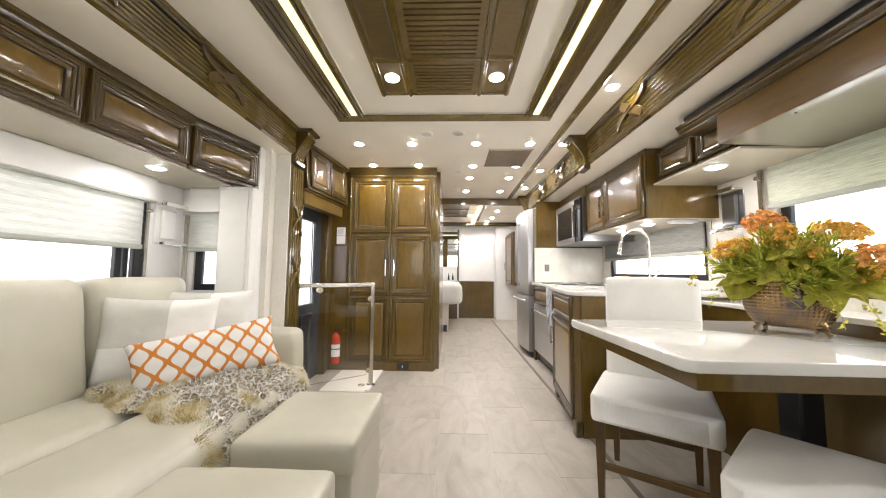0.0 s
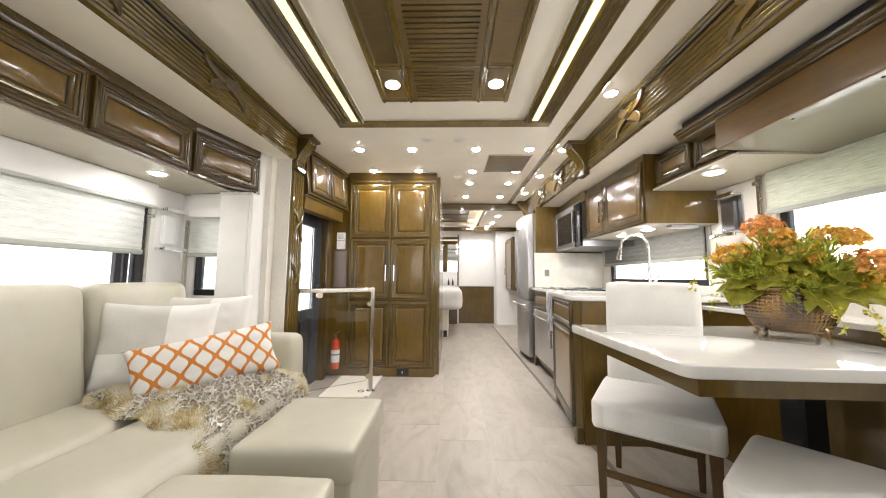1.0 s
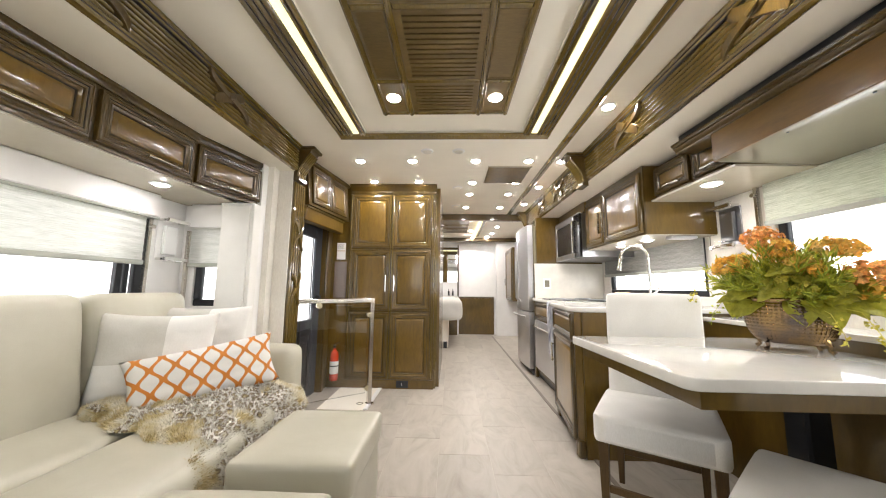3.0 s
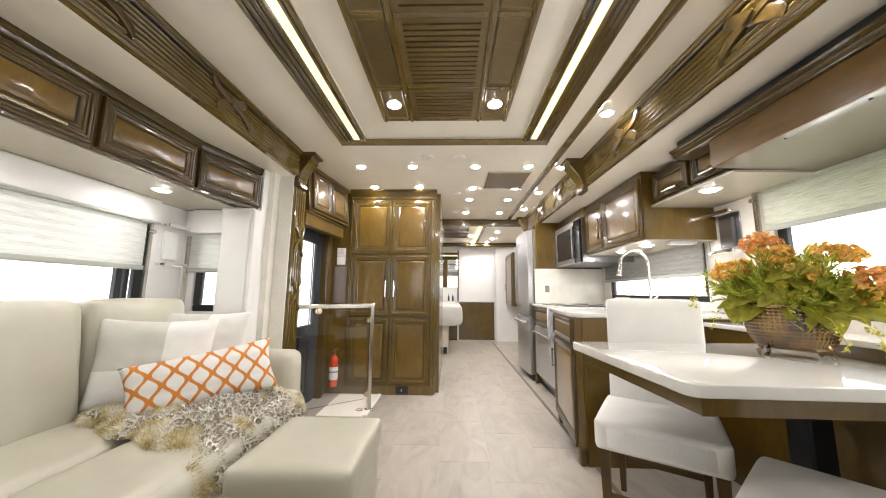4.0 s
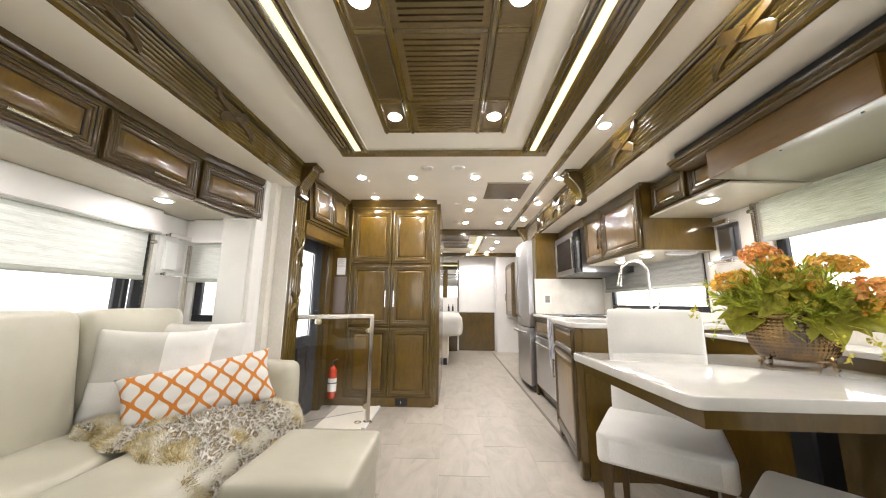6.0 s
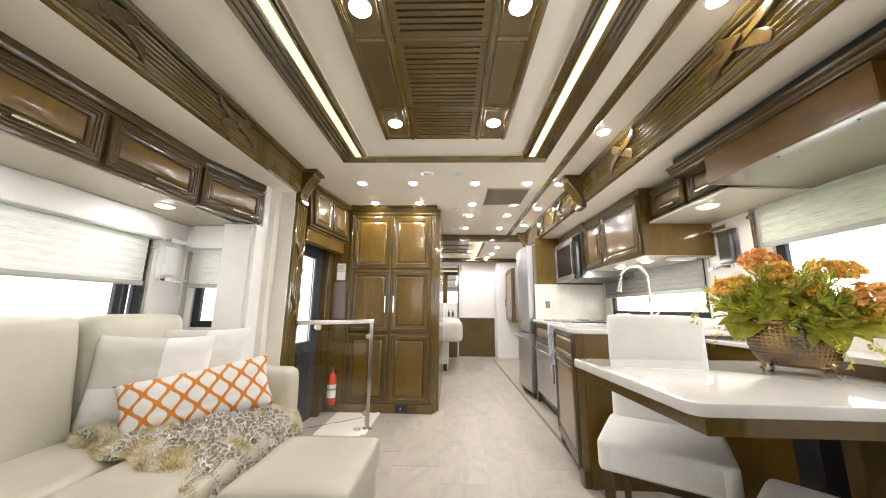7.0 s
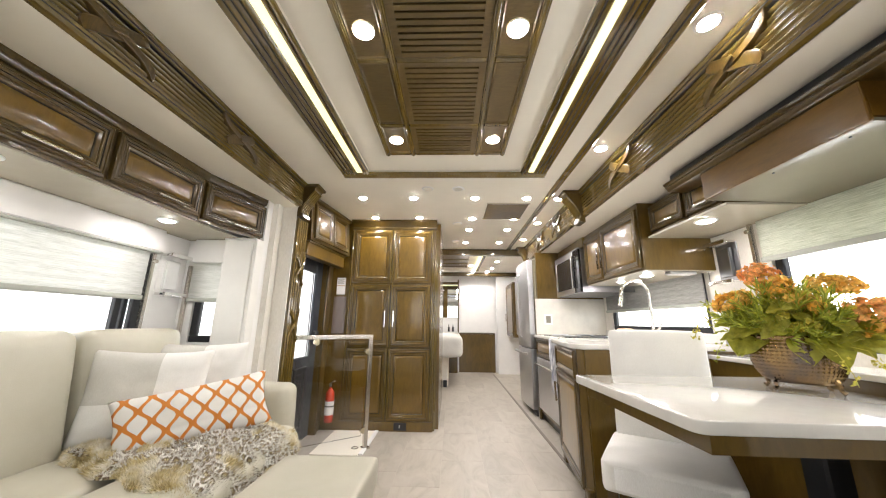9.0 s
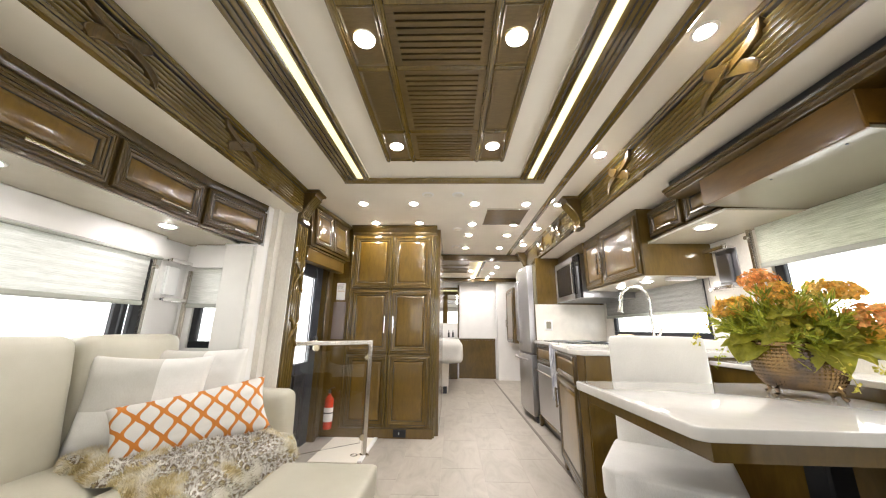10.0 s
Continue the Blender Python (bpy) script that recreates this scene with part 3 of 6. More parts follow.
def corbel(at, side, w, h, d, label):
    """A scrolled bracket under the ceiling with a reeded face."""
    c = thing("corbel", at, label, "corbel")
    x, y, z = at
    bm = mk()
    prof = [(0, 0), (d + 0.02, 0), (d + 0.022, -0.02), (d + 0.006, -0.03), (d, -0.045)]
    for i in range(9):
        f = i / 8
        prof.append((d * (1 - 0.78 * math.sin(f * math.pi / 2)) , -0.05 - (h - 0.08) * f))
    prof += [(d * 0.22 + 0.018, -h + 0.028), (d * 0.22 + 0.018, -h + 0.006), (d * 0.22, -h), (0, -h)]
    sweep(bm, prof, (x, y - w / 2, z), (x, y + w / 2, z), (side, 0, 0), (0, 0, 1))
    part("bracket", bm, WOOD, c, smooth=True)
    n = 5
    for k in range(n):
        bm = mk()
        yy = y - w / 2 + w * (k + 0.5) / n
        tube(bm, [(x + side * (d * (1 - 0.78 * math.sin(f * math.pi / 2)) + 0.002), yy, z - 0.052 - (h - 0.085) * f) for f in [i / 8 for i in range(9)]], w / n * 0.40, 6)
        part("reed", bm, MOULD, c, smooth=True)
    part("cap", boxed(x - 0.01 if side > 0 else x - d - 0.035, x + d + 0.035 if side > 0 else x + 0.01, y - w / 2 - 0.012, y + w / 2 + 0.012, z - 0.024, z, b=0.005), WOOD, c)
    return c


corbel((-1.215, 2.40, CEIL - 0.002), 1, 0.13, 0.27, 0.12, "carved glazed wood corbel over the entry pilaster")
corbel((1.07, 2.52, CEIL - 0.002), -1, 0.12, 0.27, 0.13, "carved glazed wood corbel on the kitchen fascia")
corbel((1.07, 4.52, CEIL - 0.002), -1, 0.10, 0.25, 0.11, "carved glazed wood corbel at the end of the fascia")

# ---- ceiling lights ----


def downlight(x, y, z, r=0.031, ring=None, dim=False, lip=0.015):
    d = thing("downlight", (x, y, z), "lit round recessed ceiling spot with a pale rim", "ceiling light", "recessed spots")
    bm = mk()
    n = 28
    prof = [(r + lip, 0.0), (r + lip * 0.9, -0.004), (r + lip * 0.25, -0.006), (r, -0.002)]
    rr = [[bm.verts.new((x + a * math.cos(2 * math.pi * k / n), y + a * math.sin(2 * math.pi * k / n), z + b)) for k in range(n)] for a, b in prof]
    for a, b in zip(rr, rr[1:]):
        for k in range(n):
            bm.faces.new((a[k], a[(k + 1) % n], b[(k + 1) % n], b[k]))
    part("rim", bm, ring or WHITE, d, smooth=True)
    part("lens", disc(mk(), (x, y), r * 0.78, z - 0.009, z - 0.0015, n, r), LAMP_DIM if dim else LAMP, d, "glowing lens")
    return d


for y, xs in ((2.63, (-0.79, -0.34, 0.20, 0.65)), (3.17, (-0.80, -0.34)), (3.20, (0.21, 0.65)), (3.61, (0.20, 0.645)), (4.22, (0.185, 0.64)), (1.81, (0.925,)), (2.64, (0.93,)), (3.35, (0.93,)), (4.05, (0.93,)), (0.95, (0.925,))):
    for x in xs:
        downlight(x, y, CEIL)
# bedroom set; several of these spots are added only to brighten the room
for x, y in ((-0.42, 5.3), (-0.42, 6.3), (0.38, 5.3), (0.38, 6.3), (0.8, 5.0), (0.8, 5.6), (0.8, 6.3), (0.45, 6.75), (0.75, 6.75), (-0.8, 5.4), (-0.8, 6.4)):
    downlight(x, y, CEIL if abs(x) > 0.55 or y > 6.65 else CEIL + 0.051)
# ---- ceiling grille panel in the tray ----
GZ = CEIL + 0.014


def grille():
    g = thing("ceiling_grille", (-0.049, 0.6, GZ), "dark brown wooden ceiling air grille with slatted fields and lit corners", "ceiling grille")
    X = (-0.417, -0.253, 0.159, 0.322)
    Y = (0.0, 0.36, 0.815, 1.101, 1.551, 1.862)
    part("backing", boxed(X[0], X[3], Y[0], Y[-1], GZ - 0.012, GZ - 0.001), GROOVE, g)
    for x in X:
        bm = boxed(x - 0.015, x + 0.015, Y[0] - 0.016, Y[-1] + 0.016, GZ - 0.024, GZ - 0.0005, b=0.003)
        box(bm, x - 0.007, x + 0.007, Y[0] - 0.016, Y[-1] + 0.016, GZ - 0.029, GZ - 0.0245, b=0.002)
        part("stile", bm, MOULD, g)
    for y in Y:
        for x0, x1 in zip(X, X[1:]):
            part("rail", boxed(x0 + 0.0155, x1 - 0.0155, y - 0.013, y + 0.013, GZ - 0.024, GZ - 0.0005, b=0.004), MOULD, g)
    for j, (y0, y1) in enumerate(zip(Y, Y[1:])):
        # a flat board cut by narrow slots: slats between two end strips
        a, b = y0 + 0.0135, y1 - 0.0135
        n = round((b - a - 0.03) / 0.0295)
        pitch = (b - a - 0.03) / n
        for xa, xb in ((X[1] + 0.016, X[1] + 0.046), (X[2] - 0.046, X[2] - 0.016)):
            part("end_strip", boxed(xa, xb, a, b, GZ - 0.021, GZ - 0.0125), GRILLEWOOD, g)
        for i in range(n + 1):
            lo = a if i == 0 else a + 0.015 + pitch * (i - 0.5) + 0.0045
            hi = b if i == n else a + 0.015 + pitch * (i + 0.5) - 0.0045
            part("slat", boxed(X[1] + 0.0462, X[2] - 0.0462, lo, hi, GZ - 0.021, GZ - 0.0125), GRILLEWOOD, g)
        for xa, xb in ((X[0], X[1]), (X[2], X[3])):
            m = axes((xa + 0.0155, y1 - 0.0135, GZ - 0.012), (1, 0, 0), (0, -1, 0))
            part("side_field", rings(mk(), m, xb - xa - 0.031, y1 - y0 - 0.027, [(0, 0), (0, 0.009), (0.004, 0.011), (0.009, 0.006), (0.012, 0.005)]), GRILLEWOOD, g)
    return g


grille()
for x in (-0.336, 0.241):
    for y in (1.702, 0.960, 0.18):
        downlight(x, y, GZ - 0.0175, 0.038, WHITE, True, 0.004)


# ---- sofa side ----
def overhead_cabinet(o, u, w, h, depth, label, handle=True, fields=((0, 1),), group="", k=1.0, body=True):
    """A wall unit with one raised door; o lower corner of its face, u along it."""
    m = axes(o, u, (0, 0, 1))
    c = thing("overhead_cabinet", o, label, "cabinet", group)
    if body:
        part("body", placed(boxed(0.002, w - 0.002, 0, h, -depth, -0.001), m), VENEER, c)
    part("face_frame", placed(boxed(0.001, w - 0.001, -0.004, h + 0.004, -0.022, 0.0005), m), WOOD, c)
    raised_door(c, m @ Matrix.Translation((0.012, 0.014, 0.001)), w - 0.024, h - 0.028, fields, ((w * 0.42, 0.026), (w * 0.72, 0.026)) if handle else None, k=k)
    return c


CX, CZ0, CZ1 = -1.49, 1.578, 1.835
G = "overhead cabinets above the sofa"
for y0, y1 in ((-0.9, -0.375), (-0.375, 0.15), (0.15, 0.68), (0.68, 1.205), (1.205, 1.727)):
    overhead_cabinet((CX, y0, CZ0), (0, 1, 0), y1 - y0, CZ1 - CZ0, 0.40, "glossy glazed brown raised-panel overhead cabinet with a chrome handle", True, group=G, k=0.95)
overhead_cabinet((CX, 1.730, CZ0), (0.105, 0.475, 0), 0.487, CZ1 - CZ0, 0.05, "short angled glazed brown overhead cabinet at the slide-out end", True, group=G, k=0.95)
setting("soffit_sofa", boxed(LEFT_X, CX - 0.01, FRONT, 2.185, CZ0 - 0.012, CZ0 - 0.001), SOFFIT, "taupe soffit under the overhead cabinets", "soffit")
bm = sweep(mk(), [(0.0, 0.0), (0.0, -0.045), (0.012, -0.045), (0.014, -0.036), (0.018, -0.030), (0.020, -0.016), (0.022, -0.010), (0.022, 0.0)], (CX - 0.003, FRONT, SL - 0.001), (CX - 0.003, 1.75, SL - 0.001), (1, 0, 0), (0, 0, 1))
setting("trim_sofa_crown", bm, WOOD, "glazed brown crown moulding over the cabinets", "moulding", True)
bm = sweep(mk(), [(0.0, 0.0), (0.0, -0.045), (0.012, -0.045), (0.014, -0.036), (0.018, -0.030), (0.020, -0.016), (0.022, -0.010), (0.022, 0.0)], (CX - 0.003, 1.752, SL - 0.001), (CX + 0.105, 2.19, SL - 0.001), (0.976, -0.216, 0), (0, 0, 1))
setting("trim_sofa_crown_end", bm, WOOD, "glazed brown crown moulding over the end cabinet", "moulding", True)
for y in (0.2, 0.95, 1.70):
    downlight(-1.64, y, CZ0 - 0.012, 0.036, None, True)
v = thing("window_valance", (LEFT_X, 0.6, 1.41), "white padded valance over the sofa window", "valance")
part("board", boxed(LEFT_X, LEFT_X + 0.06, -0.7, 1.93, 1.425, CZ0 - 0.013, b=0.006), WHITE, v)
part("lower_bead", boxed(LEFT_X, LEFT_X + 0.064, -0.7, 1.932, 1.412, 1.4245, b=0.004), SHADERAIL, v)
v = thing("window_valance", (-1.68, EY, 1.40), "white valance over the narrow end window", "valance")
part("board", boxed(-1.82, -1.50, EY - 0.05, EY, 1.40, CZ0 - 0.013, b=0.004), WHITE, v)
v = thing("corner_boxing", (-1.46, 2.15, 0), "white fabric covered corner boxing beside the end window", "boxing")
part("board", boxed(-1.575, -1.377, 2.10, EY - 0.002, 0.0, CZ0 - 0.013, b=0.006), LINEN, v)
part("return_board", boxed(-1.376, -1.352, 2.108, EY - 0.002, 0.0, CZ0 - 0.013, b=0.003), LINEN, v)
part("top_bead", boxed(-1.577, -1.350, 2.094, 2.0995, CZ0 - 0.030, CZ0 - 0.013, b=0.002), WHITE, v)


def glass_sconce(m, w=0.16, h=0.24, back=None):
    """A wall light: a pale back, or one darkened to hold a reflection, a clear plate in front and chrome bars above and
    below.
    """
    s = thing("glass_sconce", m.translation, "clear glass plate wall light with chrome bars", "wall light", "glass wall lights")
    g = part("plate", placed(boxed(0, w, 0, h, 0.064, 0.070, b=0.0015), m), THIN, s)
    g.visible_shadow = False
    part("back_plate", placed(boxed(0.012, w - 0.012, 0.02, h - 0.02, 0, 0.008, b=0.002), m), back or WHITE, s)
    part("diffuser", placed(boxed(0.045, w - 0.045, 0.05, h - 0.05, 0.009, 0.036, b=0.006, seg=2), m), back or SATIN, s, "pale or dark diffuser block")
    for v in (0.006, h - 0.030):
        bm = boxed(0.004, w - 0.004, v, v + 0.024, 0.0705, 0.084, b=0.004, seg=2)
        part("clip", placed(bm, m), CHROME, s, "chrome clip bar")
        for u in (0.014, w - 0.030):
            part("stud", placed(boxed(u, u + 0.016, v + 0.004, v + 0.020, 0.0085, 0.0635, b=0.002), m), CHROME, s)
    return s


SATIN = plain("satin_white_glass", (0.86, 0.86, 0.84), 0.25, var=0.02, bumps=0.0)
glass_sconce(axes((LEFT_X, 1.965, 1.150), (0, 1, 0), (0, 0, 1)), 0.185, 0.29)


def leather_block(name, parent, c, size, r, puff=(0, 0, 0), rot=None, lump=0.006, seed=1.0, n=12, label="", mat=None):
    bm = soft_box(mk(), *size, r, n, puff, lump, seed)
    m = Matrix.Translation(c) @ (rot or Matrix())
    return part(name, placed(bm, m), mat or LEATHER, parent, label, "all")


sofa = thing("sofa", (-1.3, 1.0, 0), "cream leather sofa with rounded cushions and a padded arm", "sofa")
part("base", boxed(-1.78, -0.90, -0.55, 2.08, 0.02, 0.24, b=0.02, seg=2), LEATHER, sofa)
leather_block("seat_cushion", sofa, (-1.455, 0.7175, 0.325), (0.44, 2.531, 0.244), 0.04, (0.0, 0.0, 0.012), seed=3.1, n=22)
leather_block("front_roll", sofa, (-1.045, 0.7175, 0.305), (0.41, 2.533, 0.278), 0.085, (0.015, 0.0, 0.012), seed=9, n=22)
for i, (y0, y1) in enumerate(((-0.55, 0.45), (0.45, 1.43), (1.435, 1.99))):
    yc = (y0 + y1) / 2
    leather_block("back_cushion", sofa, (-1.715, yc, 0.66), (0.21, y1 - y0 - 0.006, 0.585), 0.06, (0.03, 0.0, 0.004), Matrix.Rotation(radians(-7), 4, "Y"), seed=7.7 * i + 2)
part("back_shell", boxed(-1.86, -1.79, -0.55, 2.05, 0.02, 0.80, b=0.02, seg=2), LEATHER, sofa)
leather_block("arm", sofa, (-1.38, 2.065, 0.32), (0.82, 0.19, 0.62), 0.055, (0.01, 0.008, 0.01), seed=12, lump=0.004)


def ottoman(x0, x1, y0, y1, z1, label):
    o = thing("ottoman", ((x0 + x1) / 2, (y0 + y1) / 2, 0), label, "ottoman", "leather ottomans")
    part("base", boxed(x0 + 0.012, x1 - 0.012, y0 + 0.012, y1 - 0.012, 0.0, z1 - 0.10, b=0.012, seg=2), LEATHER, o)
    leather_block("cushion", o, ((x0 + x1) / 2, (y0 + y1) / 2, z1 - 0.055), (x1 - x0, y1 - y0, 0.115), 0.022, (0, 0, 0.010), seed=x0 * 9, lump=0.003)
    z = z1 - 0.012
    q = 0.006
    pts = [(x0 + q, y0 + q, z), (x1 - q, y0 + q, z), (x1 - q, y1 - q, z), (x0 + q, y1 - q, z), (x0 + q, y0 + q, z)]
    part("seam", tube(mk(), [Vector(p) + Vector((0.012 * (1 if p[0] < (x0 + x1) / 2 else -1), 0.012 * (1 if p[1] < (y0 + y1) / 2 else -1), 0)) for p in pts], 0.003, 6), LEATHER, o, smooth=True)
    return o


ottoman(-0.735, -0.315, 1.09, 1.56, 0.43, "square cream leather ottoman by the sofa end")
ottoman(-0.80, -0.325, 0.48, 0.965, 0.43, "square cream leather ottoman pushed to the sofa")


def pillow(name, m, w, h, t, mat, label, seed=0.0, two=None):
    """A knife-edged scatter cushion in its own x-z plane."""
    p = thing(name, (0, 0, 0), label, "pillow", "scatter pillows")
    bm = mk()
    n = 26
    grid = {}
    for s in (1, -1):
        for i in range(n + 1):
            for j in range(n + 1):
                u, v = 2 * i / n - 1, 2 * j / n - 1
                edge = max(abs(u), abs(v)) > 0.999
                if edge and s < 0:
                    grid[s, i, j] = grid[1, i, j]
                    continue
                pin = 1 - 0.075 * (1 - abs(v) ** 2) * (abs(u) ** 4)
                pin2 = 1 - 0.085 * (1 - abs(u) ** 2) * (abs(v) ** 4)
                d = t / 2 * max(0, (1 - abs(u) ** 2.6) * (1 - abs(v) ** 2.6)) ** 0.55
                q = noise.noise(Vector((u * 2.2 + seed, v * 2.2, s))) * 0.012 + noise.noise(Vector((u * 6 + seed, v * 6, s * 3))) * 0.004
                grid[s, i, j] = bm.verts.new((u * w / 2 * pin, -s * (d + (q if not edge else 0)), v * h / 2 * pin2))
        for i in range(n):
            for j in range(n):
                f = bm.faces.new((grid[s, i, j], grid[s, i + 1, j], grid[s, i + 1, j + 1], grid[s, i, j + 1]))
                if two and ((i >= n * 0.55) != (j >= n * 0.42)):
                    f.material_index = 1
    part("cover", bm, [mat, two] if two else mat, p, smooth="all")
    p.matrix_basis = m
    return p


def facing(c, to, lean=0, roll=0):
    """A pose at c whose -y side looks along 'to' in plan, leaning back by lean degrees."""
    a = math.atan2(to[0], -to[1])
    return Matrix.Translation(c) @ Matrix.Rotation(a, 4, "Z") @ Matrix.Rotation(radians(-lean), 4, "X") @ Matrix.Rotation(radians(roll), 4, "Y")


GREYLINEN = cloth("grey_ivory_linen", (0.66, 0.64, 0.59), (0.58, 0.56, 0.50), 500)
pillow("scatter_pillow", facing((-1.44, 1.575, 0.660), (0.52, -0.85), 8, 2), 0.47, 0.41, 0.17, LINEN, "ivory and grey patchwork pillow leaning on the sofa back", 1.0, GREYLINEN)
pillow("scatter_pillow", facing((-1.45, 1.86, 0.665), (0.25, -0.97), 10, 0), 0.50, 0.44, 0.15, LINEN, "ivory linen patchwork pillow in the sofa corner", 5.0, GREYLINEN)
pillow("lumbar_pillow", facing((-1.195, 1.595, 0.582), (0.62, -0.78), 24, -9), 0.61, 0.265, 0.15, OGEE, "long white lumbar pillow with an orange lattice print", 9.0)


def fur_throw():
    """A rumpled throw over the seat and its front, with tufts of pile."""
    t = thing("fur_throw", (-1.1, 1.5, 0.46), "rumpled tan and white spotted faux fur throw over the sofa seat", "throw")
    bm = mk()
    nu, nv = 70, 50
    # across the seat and down its front: x, z, nearest and farthest y
    spine = [(-1.60, 0.475, 1.40, 1.50), (-1.46, 0.475, 1.31, 1.58), (-1.30, 0.475, 1.26, 1.75), (-1.15, 0.475, 1.20, 1.86), (-1.0, 0.470, 1.15, 1.90), (-0.885, 0.43, 1.12, 1.91), (-0.835, 0.35, 1.11, 1.90), (-0.825, 0.27, 1.12, 1.75), (-0.82, 0.13, 1.18, 1.42)]
    rows = []
    for i in range(nu + 1):
        f = i / nu * (len(spine) - 1)
        k = min(int(f), len(spine) - 2)
        g = f - k
        x, z, ya, yb = [p * (1 - g) + q * g for p, q in zip(spine[k], spine[k + 1])]
        ya += noise.noise(Vector((x * 9, z * 9, 2.0))) * 0.035
        row = []
        for j in range(nv + 1):
            s = j / nv
            p = Vector((x, ya + (yb - ya) * s, z))
            fold = noise.noise(Vector((p.x * 6, p.y * 7, 3.3))) * 0.05 + noise.noise(Vector((p.x * 17, p.y * 17, 8.1))) * 0.018
            flat = 1 if k < 5 else 0.25
            hem = min(1.0, min(s, 1 - s) / 0.16, (i + 1) / 8)
            p.z += (abs(fold) * (0.25 + 0.75 * hem) + 0.006 - 0.030 * (1 - hem)) * flat
            p.x += (1 - flat) * abs(fold) * 0.9
            row.append(bm.verts.new(p))
        rows.append(row)
    for a, b in zip(rows, rows[1:]):
        for j in range(nv):
            bm.faces.new((a[j], a[j + 1], b[j + 1], b[j]))
    bm.normal_update()
    bm.faces.index_update()
    rnd = random.Random(4)
    pile = mk()
    faces = list(bm.faces)
    for f in faces:
        n = f.normal if f.normal.z > 0 or abs(f.normal.z) < 0.05 else -f.normal
        c0 = f.calc_center_median()
        rim = min(f.index % nv, nv - 1 - f.index % nv)
        shag = noise.noise(c0 * 8.5 + Vector((2, 7, 1))) + (0.30 if c0.x < -1.3 else 0) + (0.5 if rim < 6 else 0) > 0.22
        f.material_index = int(shag)
        for _ in range(14):
            v = f.verts[rnd.randrange(4)].co.lerp(f.verts[rnd.randrange(4)].co, rnd.random())
            v = v.lerp(c0, rnd.random() * 0.6)
            lay = Vector((noise.noise(c0 * 9), noise.noise(c0 * 9 + Vector((5, 5, 5))), -0.15)) * 1.1
            d = (n + lay + Vector((rnd.gauss(0, 0.35), rnd.gauss(0, 0.35), rnd.gauss(0, 0.25)))).normalized() * (rnd.uniform(0.012, 0.030) if shag else rnd.uniform(0.010, 0.022))
            s = d.cross(Vector((rnd.gauss(0, 1), rnd.gauss(0, 1), rnd.gauss(0, 1)))).normalized() * 0.0017
            pile.faces.new((pile.verts.new(v - s), pile.verts.new(v + s), pile.verts.new(v + d))).material_index = int(shag)
    part("backing", bm, FUR, t, smooth="all")
    tagged(part("fur_nap", pile, FUR, t), kind="stuff")


fur_throw()
# ---- entry: pilaster, door, pantry, railing ----
def pilaster():
    p = thing("pilaster", (-1.23, 2.435, 0), "carved glazed wood pilaster with reeds and a ribbon beside the entry", "pilaster")
    part("shaft", boxed(-1.255, -1.212, 2.337, 2.535, 0, 1.815, b=0.004), WOOD, p)
    for k in range(5):
        y = 2.365 + 0.035 * k
        part("reed", tube(mk(), [(-1.212, y, 0.12), (-1.209, y, 0.9), (-1.209, y, 1.80)], 0.0135, 8), MOULD, p, smooth=True)
    for zc in (1.40, 0.98):
        for sgn in (1, -1):
            bm = mk()
            rows = []
            for i in range(13):
                f = i / 12
                y = 2.435 + sgn * (f - 0.5) * 0.15
                z = zc + (f - 0.5) * 0.22 + 0.02 * math.sin(f * math.pi * 2) * sgn
                o = -1.196 + 0.012 * math.sin(math.pi * f)
                rows.append([bm.verts.new((o + d, y, z + e)) for d, e in ((-0.012, -0.022), (0.002, -0.02), (0.008, 0), (0.002, 0.02), (-0.012, 0.022))])
            for a, b in zip(rows, rows[1:]):
                for k in range(4):
                    bm.faces.new((a[k], a[k + 1], b[k + 1], b[k]))
            part("ribbon", bm, MOULD, p, "carved crossing ribbon", True)


pilaster()
DOORGREY = plain("door_grey_plastic", (0.035, 0.04, 0.05), 0.45)
d = thing("door_entry", (-1.30, 2.85, 0), "closed dark entry door with a tall bright window", "door", kind="structure")
bm = mk()
for b in ((2.552, 2.60, 0, 1.575), (3.02, 3.158, 0, 1.575), (2.60, 3.02, 1.46, 1.575), (2.60, 3.02, 0, 0.70)):
    box(bm, -1.345, -1.302, b[0], b[1], b[2], b[3], b=0.004)
part("leaf", bm, DOORGREY, d)
part("pane", boxed(-1.33, -1.322, 2.602, 3.018, 0.702, 1.458), GLASS, d).visible_shadow = False
part("lower_panel", rings(mk(), axes((-1.302, 2.62, 0.08), (0, 1, 0), (0, 0, 1)), 0.36, 0.54, [(0, 0), (0.01, 0.012), (0.05, 0.016), (0.06, 0.006)]), RUBBER, d)
part("latch", boxed(-1.301, -1.262, 3.04, 3.10, 0.80, 0.92, b=0.008), RUBBER, d)
part("grab_handle", tube(mk(), [(-1.30, 2.66, 0.30), (-1.25, 2.66, 0.33), (-1.25, 2.66, 0.62), (-1.30, 2.66, 0.65)], 0.012, 8), RUBBER, d, smooth=True)
setting("backdrop_entry", boxed(-1.66, -1.65, 2.64, 3.9, -0.2, 2.2), OUTSIDE, "plain white daylight outside the entry door", "backdrop")
setting("trim_door_casing", box(boxed(-1.262, -1.238, 3.16, 3.205, 0, 1.56, b=0.004), -1.262, -1.238, 2.537, 2.56, 0, 1.56, b=0.004), WOOD, "glazed brown casing of the entry door", "trim")
h = thing("door_header", (-1.2, 2.87, 1.56), "glazed brown wood header over the entry door", "header")
